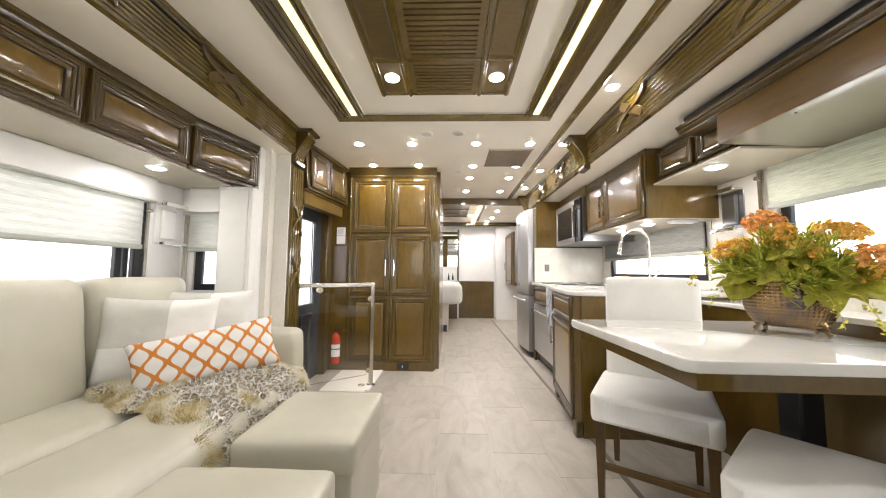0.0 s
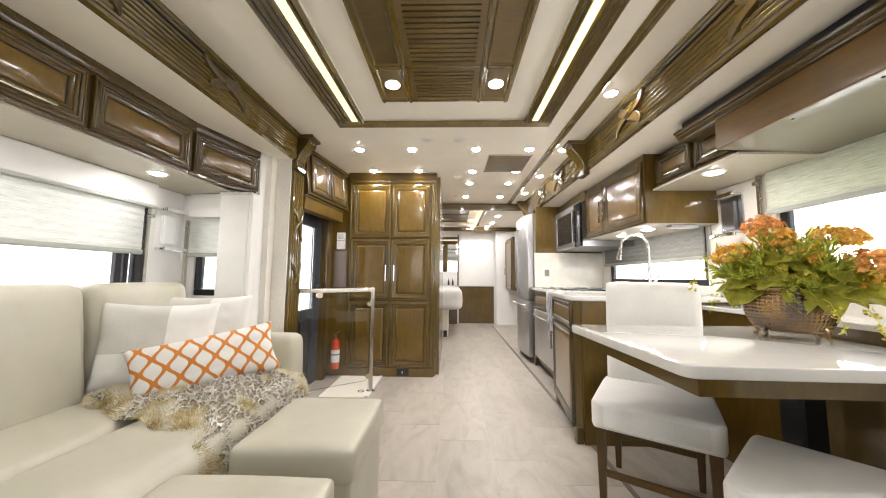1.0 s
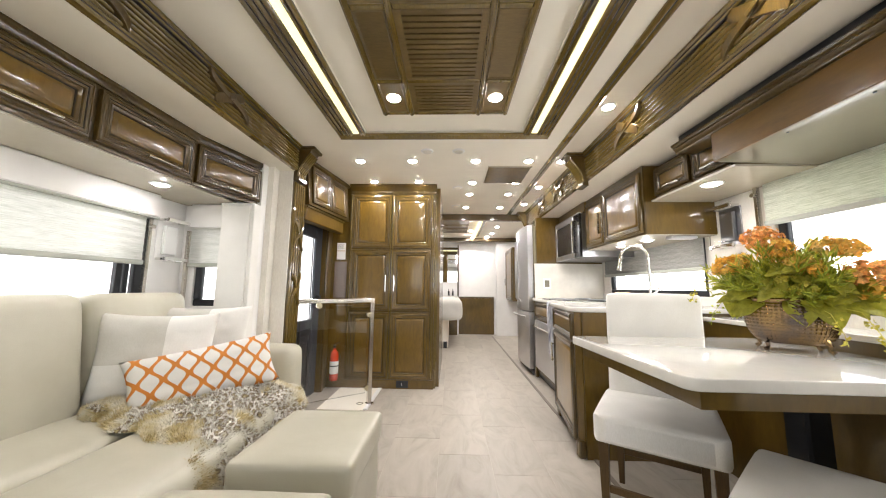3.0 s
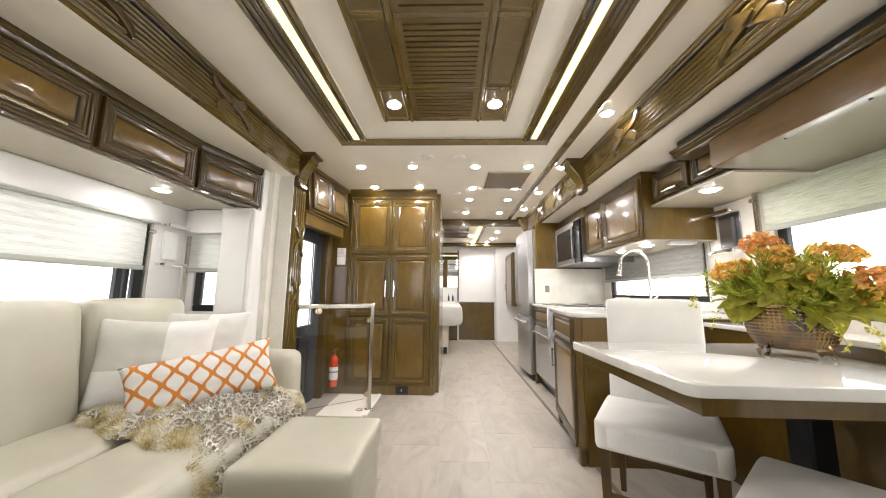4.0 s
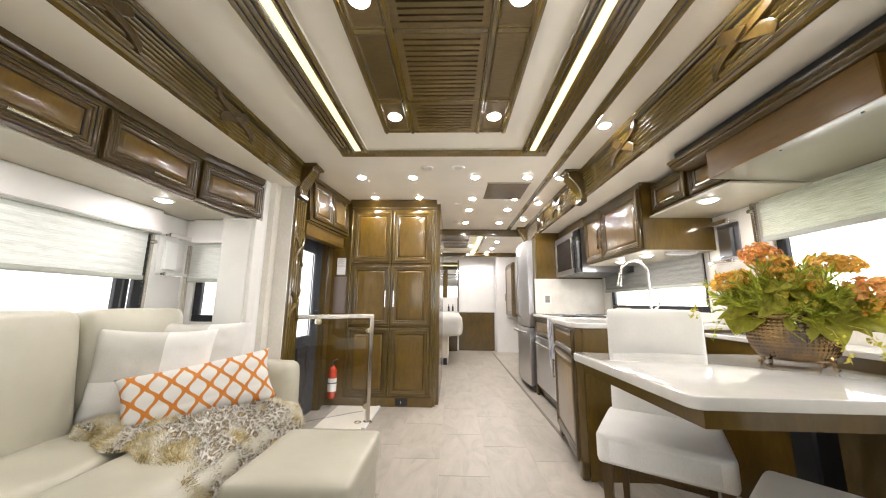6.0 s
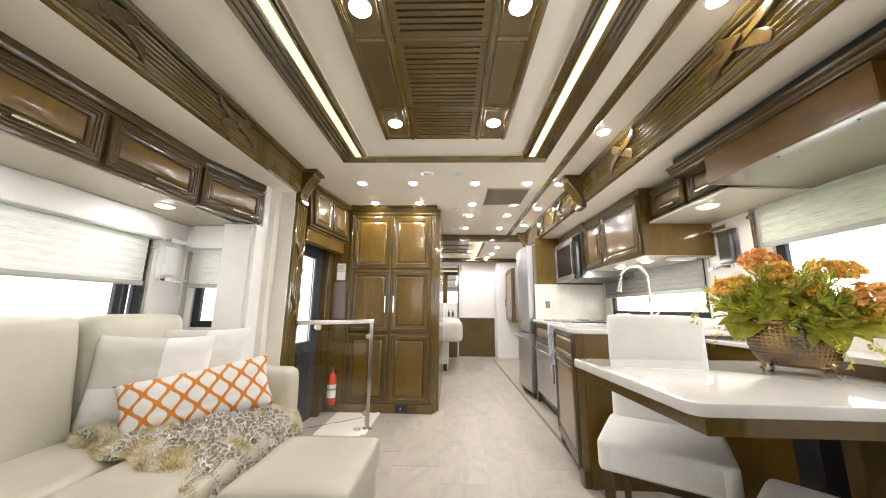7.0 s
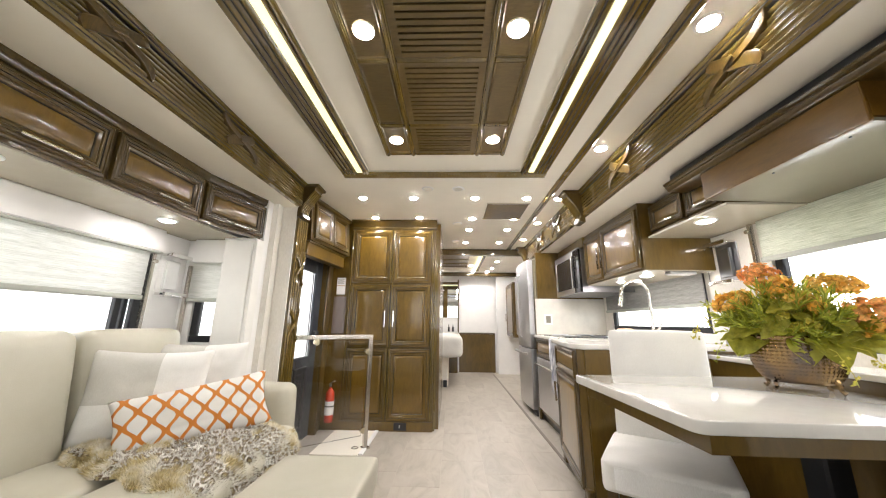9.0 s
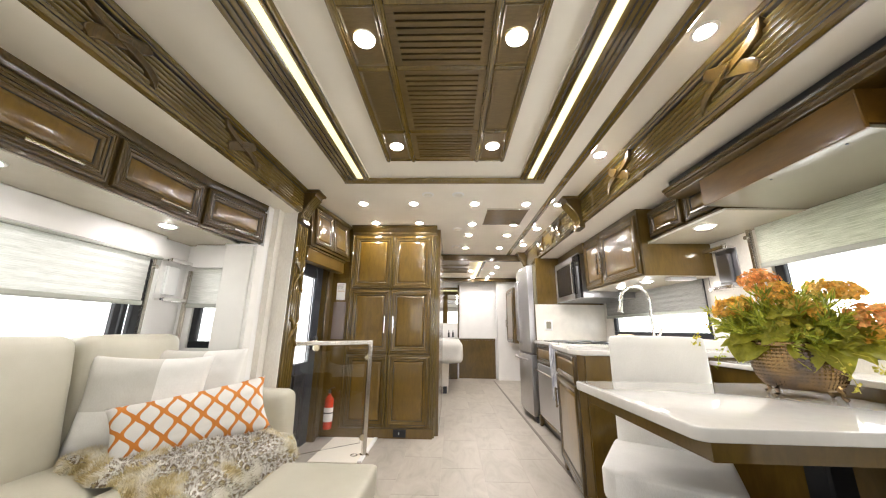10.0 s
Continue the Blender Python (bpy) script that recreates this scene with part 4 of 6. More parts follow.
part("board", placed(boxed(0, 0.70, 0, 0.125, -0.06, 0.02, b=0.006), axes((-1.215, 2.54, 1.545), (0.075, 0.70, 0), (0, 0, 1))), VENEER, h)
part("bead", placed(boxed(0, 0.70, 0.105, 0.125, 0.0205, 0.032, b=0.004), axes((-1.215, 2.54, 1.545), (0.075, 0.70, 0), (0, 0, 1))), WOOD, h)
c = thing("overhead_cabinet", (-1.17, 2.9, 1.68), "glazed brown two-door cabinet over the entry door", "cabinet")
m = axes((-1.185, 2.56, 1.69), (0.105, 0.72, 0), (-0.09, 0.013, 1))
part("body", placed(boxed(0, 0.72, -0.01, 0.375, -0.075, 0.0), m), WOOD, c)
raised_door(c, m @ Matrix.Translation((0.045, 0.012, 0.001)), 0.305, 0.33, k=0.8)
raised_door(c, m @ Matrix.Translation((0.360, 0.012, 0.001)), 0.305, 0.33, k=0.8)
part("crown", placed(boxed(0, 0.725, 0.345, 0.385, 0.001, 0.034, b=0.010), m), WOOD, c)

pantry = thing("pantry_cabinet", (-0.63, 3.55, 0), "tall glazed brown pantry cabinet with two raised-panel doors", "cabinet")
PX0, PX1, PY = -1.075, -0.178, 3.32
part("body", boxed(PX0, PX1, PY, 3.92, 0.0, 2.0), VENEER, pantry)
part("plinth", boxed(PX0, PX1, PY - 0.014, PY - 0.001, 0.0, 0.085), VENEER, pantry)
part("side_stile", boxed(PX1 - 0.036, PX1, PY - 0.016, PY - 0.001, 0.086, 1.985, b=0.006), VENEER, pantry)
part("side_stile", boxed(PX0, PX0 + 0.022, PY - 0.016, PY - 0.001, 0.086, 1.985, b=0.006), VENEER, pantry)
bm = sweep(mk(), [(0, 0), (0, -0.09), (0.010, -0.09), (0.016, -0.075), (0.016, -0.062), (0.030, -0.050), (0.050, -0.030), (0.070, -0.016), (0.080, -0.014), (0.080, 0)], (PX0, PY, CEIL - 0.002), (PX1 + 0.02, PY, CEIL - 0.002), (0, -1, 0), (0, 0, 1))
part("crown", bm, WOOD, pantry, smooth=True)
FI = ((0.0, 0.348), (0.357, 0.690), (0.699, 1.0))
for x0, x1, hu in ((PX0 + 0.026, -0.634, 0.370), (-0.629, PX1 - 0.040, 0.036)):
    raised_door(pantry, axes((x0, PY - 0.001, 0.09), (1, 0, 0), (0, 0, 1)), x1 - x0, 1.885, FI, ((hu, 0.88), (hu, 1.02)), frame_mat=VENEER)
for x in (-0.6425, -0.6205, PX1 - 0.028, PX1 - 0.012, PX0 + 0.012):
    part("bead", tube(mk(), [(x, PY - 0.019, 0.10), (x, PY - 0.019, 1.97)], 0.0055, 8), MOULD, pantry, smooth=True)
for k in range(3):
    part("corner_reed", tube(mk(), [(PX1 + 0.006 + 0.014 * k, PY + 0.03 + 0.06 * k, 0.0), (PX1 + 0.006 + 0.014 * k, PY + 0.03 + 0.06 * k, 1.99)], 0.014, 8), MOULD, pantry, smooth=True)
s = thing("wall_socket", (-0.483, PY - 0.015, 0.047), "black double socket in the pantry plinth", "socket")
part("plate", boxed(-0.545, -0.425, PY - 0.020, PY - 0.0145, 0.012, 0.080, b=0.002), RUBBER, s)
part("switch", boxed(-0.492, -0.486, PY - 0.023, PY - 0.0205, 0.034, 0.058), WHITE, s)
setting("wall_filler", boxed(-1.258, PX0 - 0.002, PY, PY + 0.05, 0, CEIL), VENEER, "brown filler panel beside the pantry", "wall")
n = thing("paper_notice", (-1.157, PY - 0.002, 1.37), "white paper notice stuck to the wood panel", "notice")
part("sheet", boxed(-1.205, -1.115, PY - 0.0035, PY - 0.001, 1.285, 1.46), WHITE, n)
MAUVE = plain("grey_mauve_plastic", (0.20, 0.16, 0.14), 0.2, var=0.03, bumps=0.0)
PRINT = plain("printed_tan", (0.55, 0.35, 0.16), 0.6)
part("printed_bar", boxed(-1.200, -1.120, PY - 0.0045, PY - 0.0038, 1.372, 1.379), PRINT, n)
for k in range(5):
    part("printed_line", boxed(-1.197, -1.130 - 0.01 * (k % 2), PY - 0.0045, PY - 0.0038, 1.44 - 0.011 * k, 1.443 - 0.011 * k), GREYPANEL, n)

sp = thing("switch_panel", (-1.158, PY - 0.002, 1.07), "smooth grey mauve control panel under the notice", "control panel")
part("plate", boxed(-1.225, -1.095, PY - 0.008, PY - 0.001, 0.89, 1.262, b=0.003), MAUVE, sp)
RED = plain("red_enamel", (0.62, 0.055, 0.018), 0.25, coat=0.5)
e = thing("fire_extinguisher", (-1.165, 3.25, 0.09), "red fire extinguisher with a white label by the entry", "fire extinguisher")
ex, ey = -1.155, 3.245
bm = mk()
prof = [(0.0, 0.09), (0.034, 0.09), (0.040, 0.10), (0.040, 0.33), (0.036, 0.352), (0.022, 0.372), (0.014, 0.38), (0.014, 0.395)]
for (r0, z0), (r1, z1) in zip(prof, prof[1:]):
    n8 = 20
    a = [bm.verts.new((ex + r0 * math.cos(6.2832 * k / n8), ey + r0 * math.sin(6.2832 * k / n8), z0)) for k in range(n8)]
    b = [bm.verts.new((ex + r1 * math.cos(6.2832 * k / n8), ey + r1 * math.sin(6.2832 * k / n8), z1)) for k in range(n8)]
    for k in range(n8):
        bm.faces.new((a[k], a[(k + 1) % n8], b[(k + 1) % n8], b[k]))
bmesh.ops.remove_doubles(bm, verts=bm.verts, dist=1e-5)
part("cylinder", bm, RED, e, smooth=True)
part("label", disc(mk(), (ex, ey), 0.0412, 0.155, 0.275, 20), WHITE, e, "white label band")
part("label_bar", disc(mk(), (ex, ey), 0.0418, 0.225, 0.235, 20), RUBBER, e)
part("valve", boxed(ex - 0.014, ex + 0.014, ey - 0.014, ey + 0.014, 0.394, 0.425, b=0.003), NICKEL, e)
part("lever", placed(boxed(-0.012, 0.05, -0.008, 0.008, 0, 0.010, b=0.002), Matrix.Translation((ex, ey, 0.428)) @ Matrix.Rotation(radians(-25), 4, "Y")), NICKEL, e)
part("bracket", boxed(ex - 0.02, ex + 0.02, ey + 0.040, PY - 0.001, 0.12, 0.34), RUBBER, e)

r = thing("glass_railing", (-0.95, 2.72, 0), "brushed metal entry railing with a clear glass panel", "railing")
A, B = Vector((-1.205, 2.52, 0)), Vector((-0.703, 2.885, 0))
U = (B - A).normalized()
R = axes(A, U, (0, 0, 1))
L = (B - A).length
part("top_rail", placed(boxed(0, L + 0.012, 0.866, 0.900, -0.017, 0.017, b=0.003), R), NICKEL, r)
part("post", placed(boxed(L - 0.022, L + 0.012, 0.0, 0.8655, -0.017, 0.017, b=0.003), R), NICKEL, r)
part("foot", placed(boxed(L - 0.03, L + 0.03, 0.0, 0.012, -0.03, 0.03, b=0.002), R), NICKEL, r)
part("glass_panel", placed(boxed(0.02, L - 0.045, 0.10, 0.850, -0.005, 0.005, b=0.001), R), GLASS, r, "clear glass panel").visible_shadow = False
BRASS = plain("champagne_metal", (0.70, 0.62, 0.44), 0.25, 1.0)
for u, z in ((0.16, 0.845), (L - 0.03, 0.76), (L - 0.03, 0.14)):
    part("clamp", placed(tube(mk(), [(u, z, -0.016), (u, z, 0.016)], 0.024, 14), R), BRASS, r, "round brass glass clamp", True)
st = thing("entry_platform", (-0.93, 3.0, 0), "cream lidded step platform with a white edge at the entry", "step")
part("lid", boxed(-1.10, -0.72, 2.72, PY - 0.02, -0.004, 0.008, b=0.003), CREAM, st)
part("edging", boxed(-0.7195, -0.685, 2.74, PY - 0.02, -0.004, 0.012, b=0.003), WHITE, st)
part("pull_ring", tube(mk(), [(-0.78 + 0.025 * math.cos(k * 0.5236), 2.86 + 0.025 * math.sin(k * 0.5236), 0.010) for k in range(13)], 0.003, 6), NICKEL, st, smooth=True)


# ---- ceiling fittings ----
def round_vent(x, y, r, label):
    v = thing("ceiling_vent", (x, y, CEIL), label, "ceiling vent", "round ceiling vents")
    part("rim", disc(mk(), (x, y), r, CEIL - 0.006, CEIL - 0.0005, 28, r + 0.006), WHITE, v)
    for k in range(-3, 4):
        w = math.sqrt(max(0.0001, (r * 0.8) ** 2 - (k * r * 0.22) ** 2))
        part("slat", placed(boxed(-w, w, -0.002, 0.006, -0.001, 0.001), Matrix.Translation((x, y + k * r * 0.22, CEIL - 0.009)) @ Matrix.Rotation(radians(35), 4, "X")), CREAM, v)
    return v


for x, y, r in ((-0.20, 2.43, 0.045), (0.05, 2.43, 0.045), (0.06, 3.37, 0.05), (0.05, 4.15, 0.05)):
    round_vent(x, y, r, "small round white ceiling vent with angled slats")
p = thing("return_air_panel", (0.513, 2.965, CEIL), "flat brown wood return panel in the ceiling", "ceiling panel")
part("board", boxed(0.325, 0.703, 2.755, 3.175, CEIL - 0.010, CEIL - 0.0005, b=0.003), VENEER, p)
part("edge_bead", boxed(0.318, 0.710, 3.176, 3.186, CEIL - 0.012, CEIL - 0.0005), NICKEL, p)
part("edge_bead", boxed(0.318, 0.710, 2.744, 2.754, CEIL - 0.012, CEIL - 0.0005), NICKEL, p)


# ---- kitchen ----
def prism(bm, pts, z0, z1, b=0.0):
    a = [bm.verts.new((x, y, z0)) for x, y in pts]
    c = [bm.verts.new((x, y, z1)) for x, y in pts]
    n = len(a)
    for i in range(n):
        bm.faces.new((a[i], a[(i + 1) % n], c[(i + 1) % n], c[i]))
    bm.faces.new(a[::-1]), bm.faces.new(c)
    if b:
        bmesh.ops.recalc_face_normals(bm, faces=bm.faces)
        es = [e for e in bm.edges if abs(e.verts[0].co.z - e.verts[1].co.z) < 1e-6]
        bmesh.ops.bevel(bm, geom=es, offset=b, segments=3, affect="EDGES", profile=0.5)
    return bm


def rounded(pts, radii, n=6):
    """A plan outline with its corners rounded."""
    out = []
    k = len(pts)
    for i in range(k):
        p, a, b = Vector(pts[i]), Vector(pts[i - 1]), Vector(pts[(i + 1) % k])
        r = radii[i]
        if r <= 0:
            out.append(tuple(p))
            continue
        u, v = (a - p).normalized() * r, (b - p).normalized() * r
        for j in range(n + 1):
            f = j / n
            out.append(tuple(p + u * (1 - f) ** 2 + v * f ** 2))
    return out


ct = thing("kitchen_worktop", (1.3, 2.9, 0.86), "white quartz kitchen worktop with a bowed front", "worktop")
pts = rounded([(1.795, 2.03), (0.785, 2.03), (0.750, 2.14), (0.822, 2.78), (0.955, 2.95), (0.955, 3.855), (1.795, 3.855)], [0, 0.05, 0.06, 0.08, 0.06, 0, 0])
part("slab", prism(mk(), pts, 0.858, 0.890, 0.008), QUARTZ, ct, smooth=True)
part("upstand", boxed(1.782, 1.797, 2.19, 3.85, 0.8905, 0.945, b=0.002), QUARTZ, ct)

b = thing("kitchen_base_cabinet", (1.2, 2.4, 0), "dark glazed brown base cabinet with an angled end door", "cabinet")
part("body", prism(mk(), [(1.79, 2.055), (0.807, 2.055), (0.778, 2.09), (0.866, 2.75), (0.985, 2.86), (1.79, 2.86)], 0.075, 0.857), VENEER, b)
# set-back plinth in the same near-black as the grooves
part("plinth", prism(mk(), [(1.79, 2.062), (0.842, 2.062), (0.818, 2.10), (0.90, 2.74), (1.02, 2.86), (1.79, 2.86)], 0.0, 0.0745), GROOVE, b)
part("end_panel", boxed(0.812, 1.785, 2.044, 2.0545, 0.0, 0.8565), VENEER, b, "plain brown end panel")
m = axes((0.864, 2.735, 0.08), (-0.0865, -0.65, 0), (0, 0, 1))
raised_door(b, m @ Matrix.Translation((0.0, 0.0, 0.001)), 0.635, 0.59, handle=((0.05, 0.36), (0.05, 0.48)), k=0.9)
raised_door(b, m @ Matrix.Translation((0.0, 0.60, 0.001)), 0.635, 0.165, name="drawer_front", k=0.55)
part("corner_foot", boxed(0.766, 0.811, 2.046, 2.10, 0.0, 0.10, b=0.01, seg=2), WOOD, b)
part("corner_foot", boxed(0.858, 0.898, 2.68, 2.74, 0.0, 0.10, b=0.01, seg=2), WOOD, b)
b = thing("range_base_cabinet", (1.3, 3.36, 0), "glazed brown base cabinet with a drawer over the oven", "cabinet")
part("body", boxed(0.99, 1.79, 2.865, 3.853, 0.075, 0.857), VENEER, b)
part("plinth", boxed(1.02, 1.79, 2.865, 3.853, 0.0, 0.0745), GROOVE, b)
raised_door(b, axes((0.989, 3.83, 0.665), (0, -1, 0), (0, 0, 1)), 0.92, 0.175, name="drawer_front", k=0.6)
part("corner_foot", boxed(0.965, 1.0, 3.80, 3.85, 0.0, 0.12, b=0.01, seg=2), WOOD, b)
o = thing("dishwasher_drawer", (0.98, 3.35, 0.12), "stainless steel drawer appliance with a bar handle", "appliance")
part("front", boxed(0.965, 0.9885, 2.90, 3.80, 0.12, 0.645, b=0.006), STEEL, o)
part("handle", tube(mk(), [(0.965, 2.95, 0.585), (0.925, 2.96, 0.585), (0.925, 3.74, 0.585), (0.965, 3.75, 0.585)], 0.010, 8), CHROME, o, "chrome bar handle", True)
TOWEL = cloth("speckled_towel", (0.86, 0.86, 0.87), (0.22, 0.24, 0.32), 55)
t = thing("hand_towel", (0.925, 2.99, 0.6), "speckled grey and white towel hung over the counter front", "towel")
bm = mk()
rows = []
for i in range(17):
    f = i / 16
    rows.append([bm.verts.new((0.885 + 0.010 * math.sin(j * 1.3 + f * 3) - 0.01 * f, 2.83 + 0.022 * j * (1 - 0.15 * f), 0.880 - 0.45 * f)) for j in range(9)])
for a, c in zip(rows, rows[1:]):
    for j in range(8):
        bm.faces.new((a[j], a[j + 1], c[j + 1], c[j]))
bmesh.ops.solidify(bm, geom=list(bm.faces), thickness=0.006)
part("cloth", bm, TOWEL, t, smooth="all")
ck = thing("cooktop", (1.25, 3.4, 0.89), "dark glass cooktop let into the worktop", "cooktop")
part("glass_top", boxed(1.03, 1.55, 3.02, 3.72, 0.8905, 0.896, b=0.002), DARKGLASS, ck)
for x, y in ((1.16, 3.2), (1.16, 3.55), (1.42, 3.2), (1.42, 3.55)):
    part("burner_ring", tube(mk(), [(x + 0.08 * math.cos(k * 0.5236), y + 0.08 * math.sin(k * 0.5236), 0.899) for k in range(13)], 0.004, 6), STEEL, ck, smooth=True)

f = thing("faucet", (1.50, 2.47, 0.89), "tall chrome gooseneck kitchen faucet", "faucet")
part("base", disc(mk(), (1.50, 2.47), 0.028, 0.8905, 0.93, 20, 0.022), CHROME, f, smooth=True)
neck = [(1.50, 2.47, 0.93), (1.50, 2.47, 1.22)] + [(1.395 + 0.105 * math.cos(a), 2.47, 1.235 + 0.105 * math.sin(a)) for a in [k * math.pi / 12 for k in range(13)]]
part("neck", tube(mk(), neck, 0.0125, 14), CHROME, f, smooth=True)
part("spray_head", tube(mk(), [(1.29, 2.47, 1.235), (1.283, 2.47, 1.19), (1.272, 2.47, 1.145)], 0.017, 14, taper=[0.8, 1.0, 1.15]), CHROME, f, smooth=True)
part("lever", tube(mk(), [(1.50, 2.445, 0.965), (1.50, 2.40, 0.985), (1.50, 2.37, 1.02)], 0.008, 10), CHROME, f, smooth=True)
FRUIT = plain("peach_skin", (0.70, 0.45, 0.28), 0.5, var=0.2)
bw = thing("soap_dish", (1.36, 2.62, 0.89), "small pale bowl with peach-coloured soaps by the window", "bowl")
part("bowl", disc(mk(), (1.36, 2.62), 0.05, 0.8905, 0.93, 20, 0.085), WHITE, bw, smooth=True)
for k in range(4):
    part("soap", placed(soft_box(mk(), 0.07, 0.06, 0.05, 0.022, 5), Matrix.Translation((1.33 + 0.035 * (k % 2) + 0.02, 2.60 + 0.04 * (k // 2), 0.956))), FRUIT, bw, smooth="all")

setting("wall_fridge_panel", box(boxed(1.022, 1.795, 3.857, 3.897, 1.30, SR - 0.001), 1.022, 1.795, 3.86, 3.897, 0, 1.299), VENEER, "brown wood panel between worktop and refrigerator", "wall")
SPLASH = plain("marble_splash", (0.74, 0.70, 0.62), 0.22, var=0.08, scale=9, bumps=0.0)
setting("backsplash", boxed(0.99, 1.796, 3.850, 3.8565, 0.891, 1.299), SPLASH, "cream mosaic backsplash beside the refrigerator", "backsplash")
th = thing("wall_outlet", (1.129, 3.85, 1.057), "small pale wall plate with a grey blue face", "wall plate")
part("plate", boxed(1.085, 1.178, 3.843, 3.8495, 1.0, 1.12, b=0.002), WHITE, th)
part("insert", boxed(1.105, 1.158, 3.840, 3.8425, 1.02, 1.10), GREYPANEL, th)

fr = thing("refrigerator", (1.25, 4.24, 0), "curved stainless steel french-door refrigerator over a freezer drawer", "refrigerator")
part("cabinet", boxed(0.99, 1.6, 3.90, 4.58, 0.02, 1.78), GREYPANEL, fr)


def bowed_front(y0, y1, z0, z1):
    bm = mk()
    n = 12
    pf = [(y0 + (y1 - y0) * k / n) for k in range(n + 1)]
    outl = [(0.925 - 0.028 * math.sin(math.pi * (y - 3.90) / 0.68), y) for y in pf]
    return prism(bm, outl + [(0.988, y1), (0.988, y0)], z0, z1, 0.004)


for y0, y1, nm in ((3.902, 4.237, "door"), (4.243, 4.578, "door")):
    dd = part(nm, bowed_front(y0, y1, 0.735, 1.775), STEEL, fr, smooth=True)
    yy = 4.205 if y0 < 4 else 4.275
    part("handle", tube(mk(), [(0.895, yy, 0.84), (0.855, yy, 0.88), (0.850, yy, 1.25), (0.855, yy, 1.60), (0.895, yy, 1.64)], 0.012, 10), STEEL, dd, "curved steel handle", True)
dd = part("freezer_drawer", bowed_front(3.902, 4.578, 0.07, 0.722), STEEL, fr, smooth=True)
part("handle", tube(mk(), [(0.90, 3.97, 0.665), (0.862, 3.99, 0.67), (0.845, 4.24, 0.672), (0.862, 4.49, 0.67), (0.90, 4.51, 0.665)], 0.013, 10), STEEL, dd, "curved steel handle", True)
part("kick_grille", boxed(0.96, 0.99, 3.91, 4.57, 0.0, 0.06), RUBBER, fr)

mw = thing("microwave_oven", (1.4, 3.47, 1.30), "stainless steel microwave with a dark glass door", "microwave")
part("case", boxed(1.275, 1.79, 3.125, 3.845, 1.315, 1.745), DARKSTEEL, mw)
m = axes((1.274, 3.845, 1.315), (0, -1, 0), (0, 0, 1))
part("door", rings(mk(), m, 0.56, 0.43, [(0, 0), (0, 0.022), (0.006, 0.026), (0.045, 0.026), (0.050, 0.020)]), STEEL, mw)
part("door_glass", placed(boxed(0.055, 0.505, 0.055, 0.375, 0.0205, 0.024), m), DARKGLASS, mw)
part("control_panel", placed(boxed(0.565, 0.715, 0.0, 0.43, 0.0005, 0.024, b=0.003), m), DARKGLASS, mw)
part("handle", placed(boxed(0.570, 0.592, 0.05, 0.38, 0.025, 0.052, b=0.005), m), CHROME, mw)
part("vent_grille", placed(boxed(0.0, 0.715, 0.4305, 0.445, 0.0, 0.022, b=0.003), m), DARKSTEEL, mw)
part("lamp_strip", boxed(1.29, 1.31, 3.3, 3.6, 1.310, 1.3145), DARKSTEEL, mw)
setting("soffit_over_microwave", boxed(1.30, 1.795, 3.115, 3.855, 1.762, SR - 0.001), VENEER, "brown panel over the microwave", "panel")

KX = 1.33
kc = thing("overhead_cabinet", (KX, 2.65, 1.375), "glossy brown two-door kitchen wall cabinet with plain side panel", "cabinet")
part("body", boxed(KX, 1.795, 2.182, 3.112, 1.378, SR - 0.001), VENEER, kc)
part("bottom_panel", boxed(KX - 0.01, 1.79, 2.184, 3.11, 1.372, 1.3775), SOFFIT, kc, "glossy taupe underside")
part("face_frame", boxed(KX - 0.012, KX - 0.0005, 2.18, 3.113, 1.378, SR - 0.0015), WOOD, kc)
for y1, w in ((2.745, 0.545), (3.105, 0.352)):
    raised_door(kc, axes((KX - 0.0125, y1, 1.392), (0, -1, 0), (0, 0, 1)), w, 0.425, handle=(((0.030, 0.10), (0.030, 0.26)) if y1 < 2.9 else ((w - 0.03, 0.10), (w - 0.03, 0.26))), k=0.85, frame_mat=VENEER)
for y in (2.42, 2.78):
    downlight(1.47, y, 1.3715, 0.034, None, True)
u = thing("under_cabinet_lamp", (1.62, 2.27, 1.372), "slim grey under-cabinet lamp", "lamp")
part("housing", boxed(1.50, 1.68, 2.20, 2.26, 1.352, 1.3712, b=0.004), STEEL, u)
part("lens", boxed(1.515, 1.665, 2.208, 2.252, 1.3495, 1.3515), WHITE, u)

# wall units and raised box over the dinette
SX, SZ = 1.40, 1.60
for y1, w in ((2.175, 0.345), (1.825, 0.245)):
    overhead_cabinet((SX, y1, 1.625), (0, -1, 0), w, 0.205, 0.38, "small glossy glazed brown overhead cabinet with a chrome handle", True, group="small cabinets over the dinette", k=0.72)
setting("soffit_dinette", boxed(SX - 0.03, 1.796, 1.526, 2.178, SZ, SZ + 0.012), SOFFIT, "taupe soffit under the dinette cabinets", "soffit")
downlight(1.468, 1.79, SZ, 0.042, None, True)
tv = thing("overhead_box", (1.5, 1.2, 1.62), "brown veneered overhead box with a grey underside", "cabinet")
part("front_panel", boxed(1.266, 1.282, 0.871, 1.524, 1.619, 1.7605, b=0.003), BOXWOOD, tv)
part("end_panel", boxed(1.2825, 1.79, 1.509, 1.5235, 1.624, 1.775), BOXWOOD, tv)
part("end_panel", boxed(1.2825, 1.79, 0.873, 0.886, 1.640, 1.775), BOXWOOD, tv)
part("underside", placed(boxed(0, 0.508, 0.873, 1.523, 0, 0.012), Matrix.Translation((1.2825, 0, 1.621)) @ Matrix.Rotation(radians(2.0), 4, "Y")), GREYPANEL, tv, "grey laminate underside")
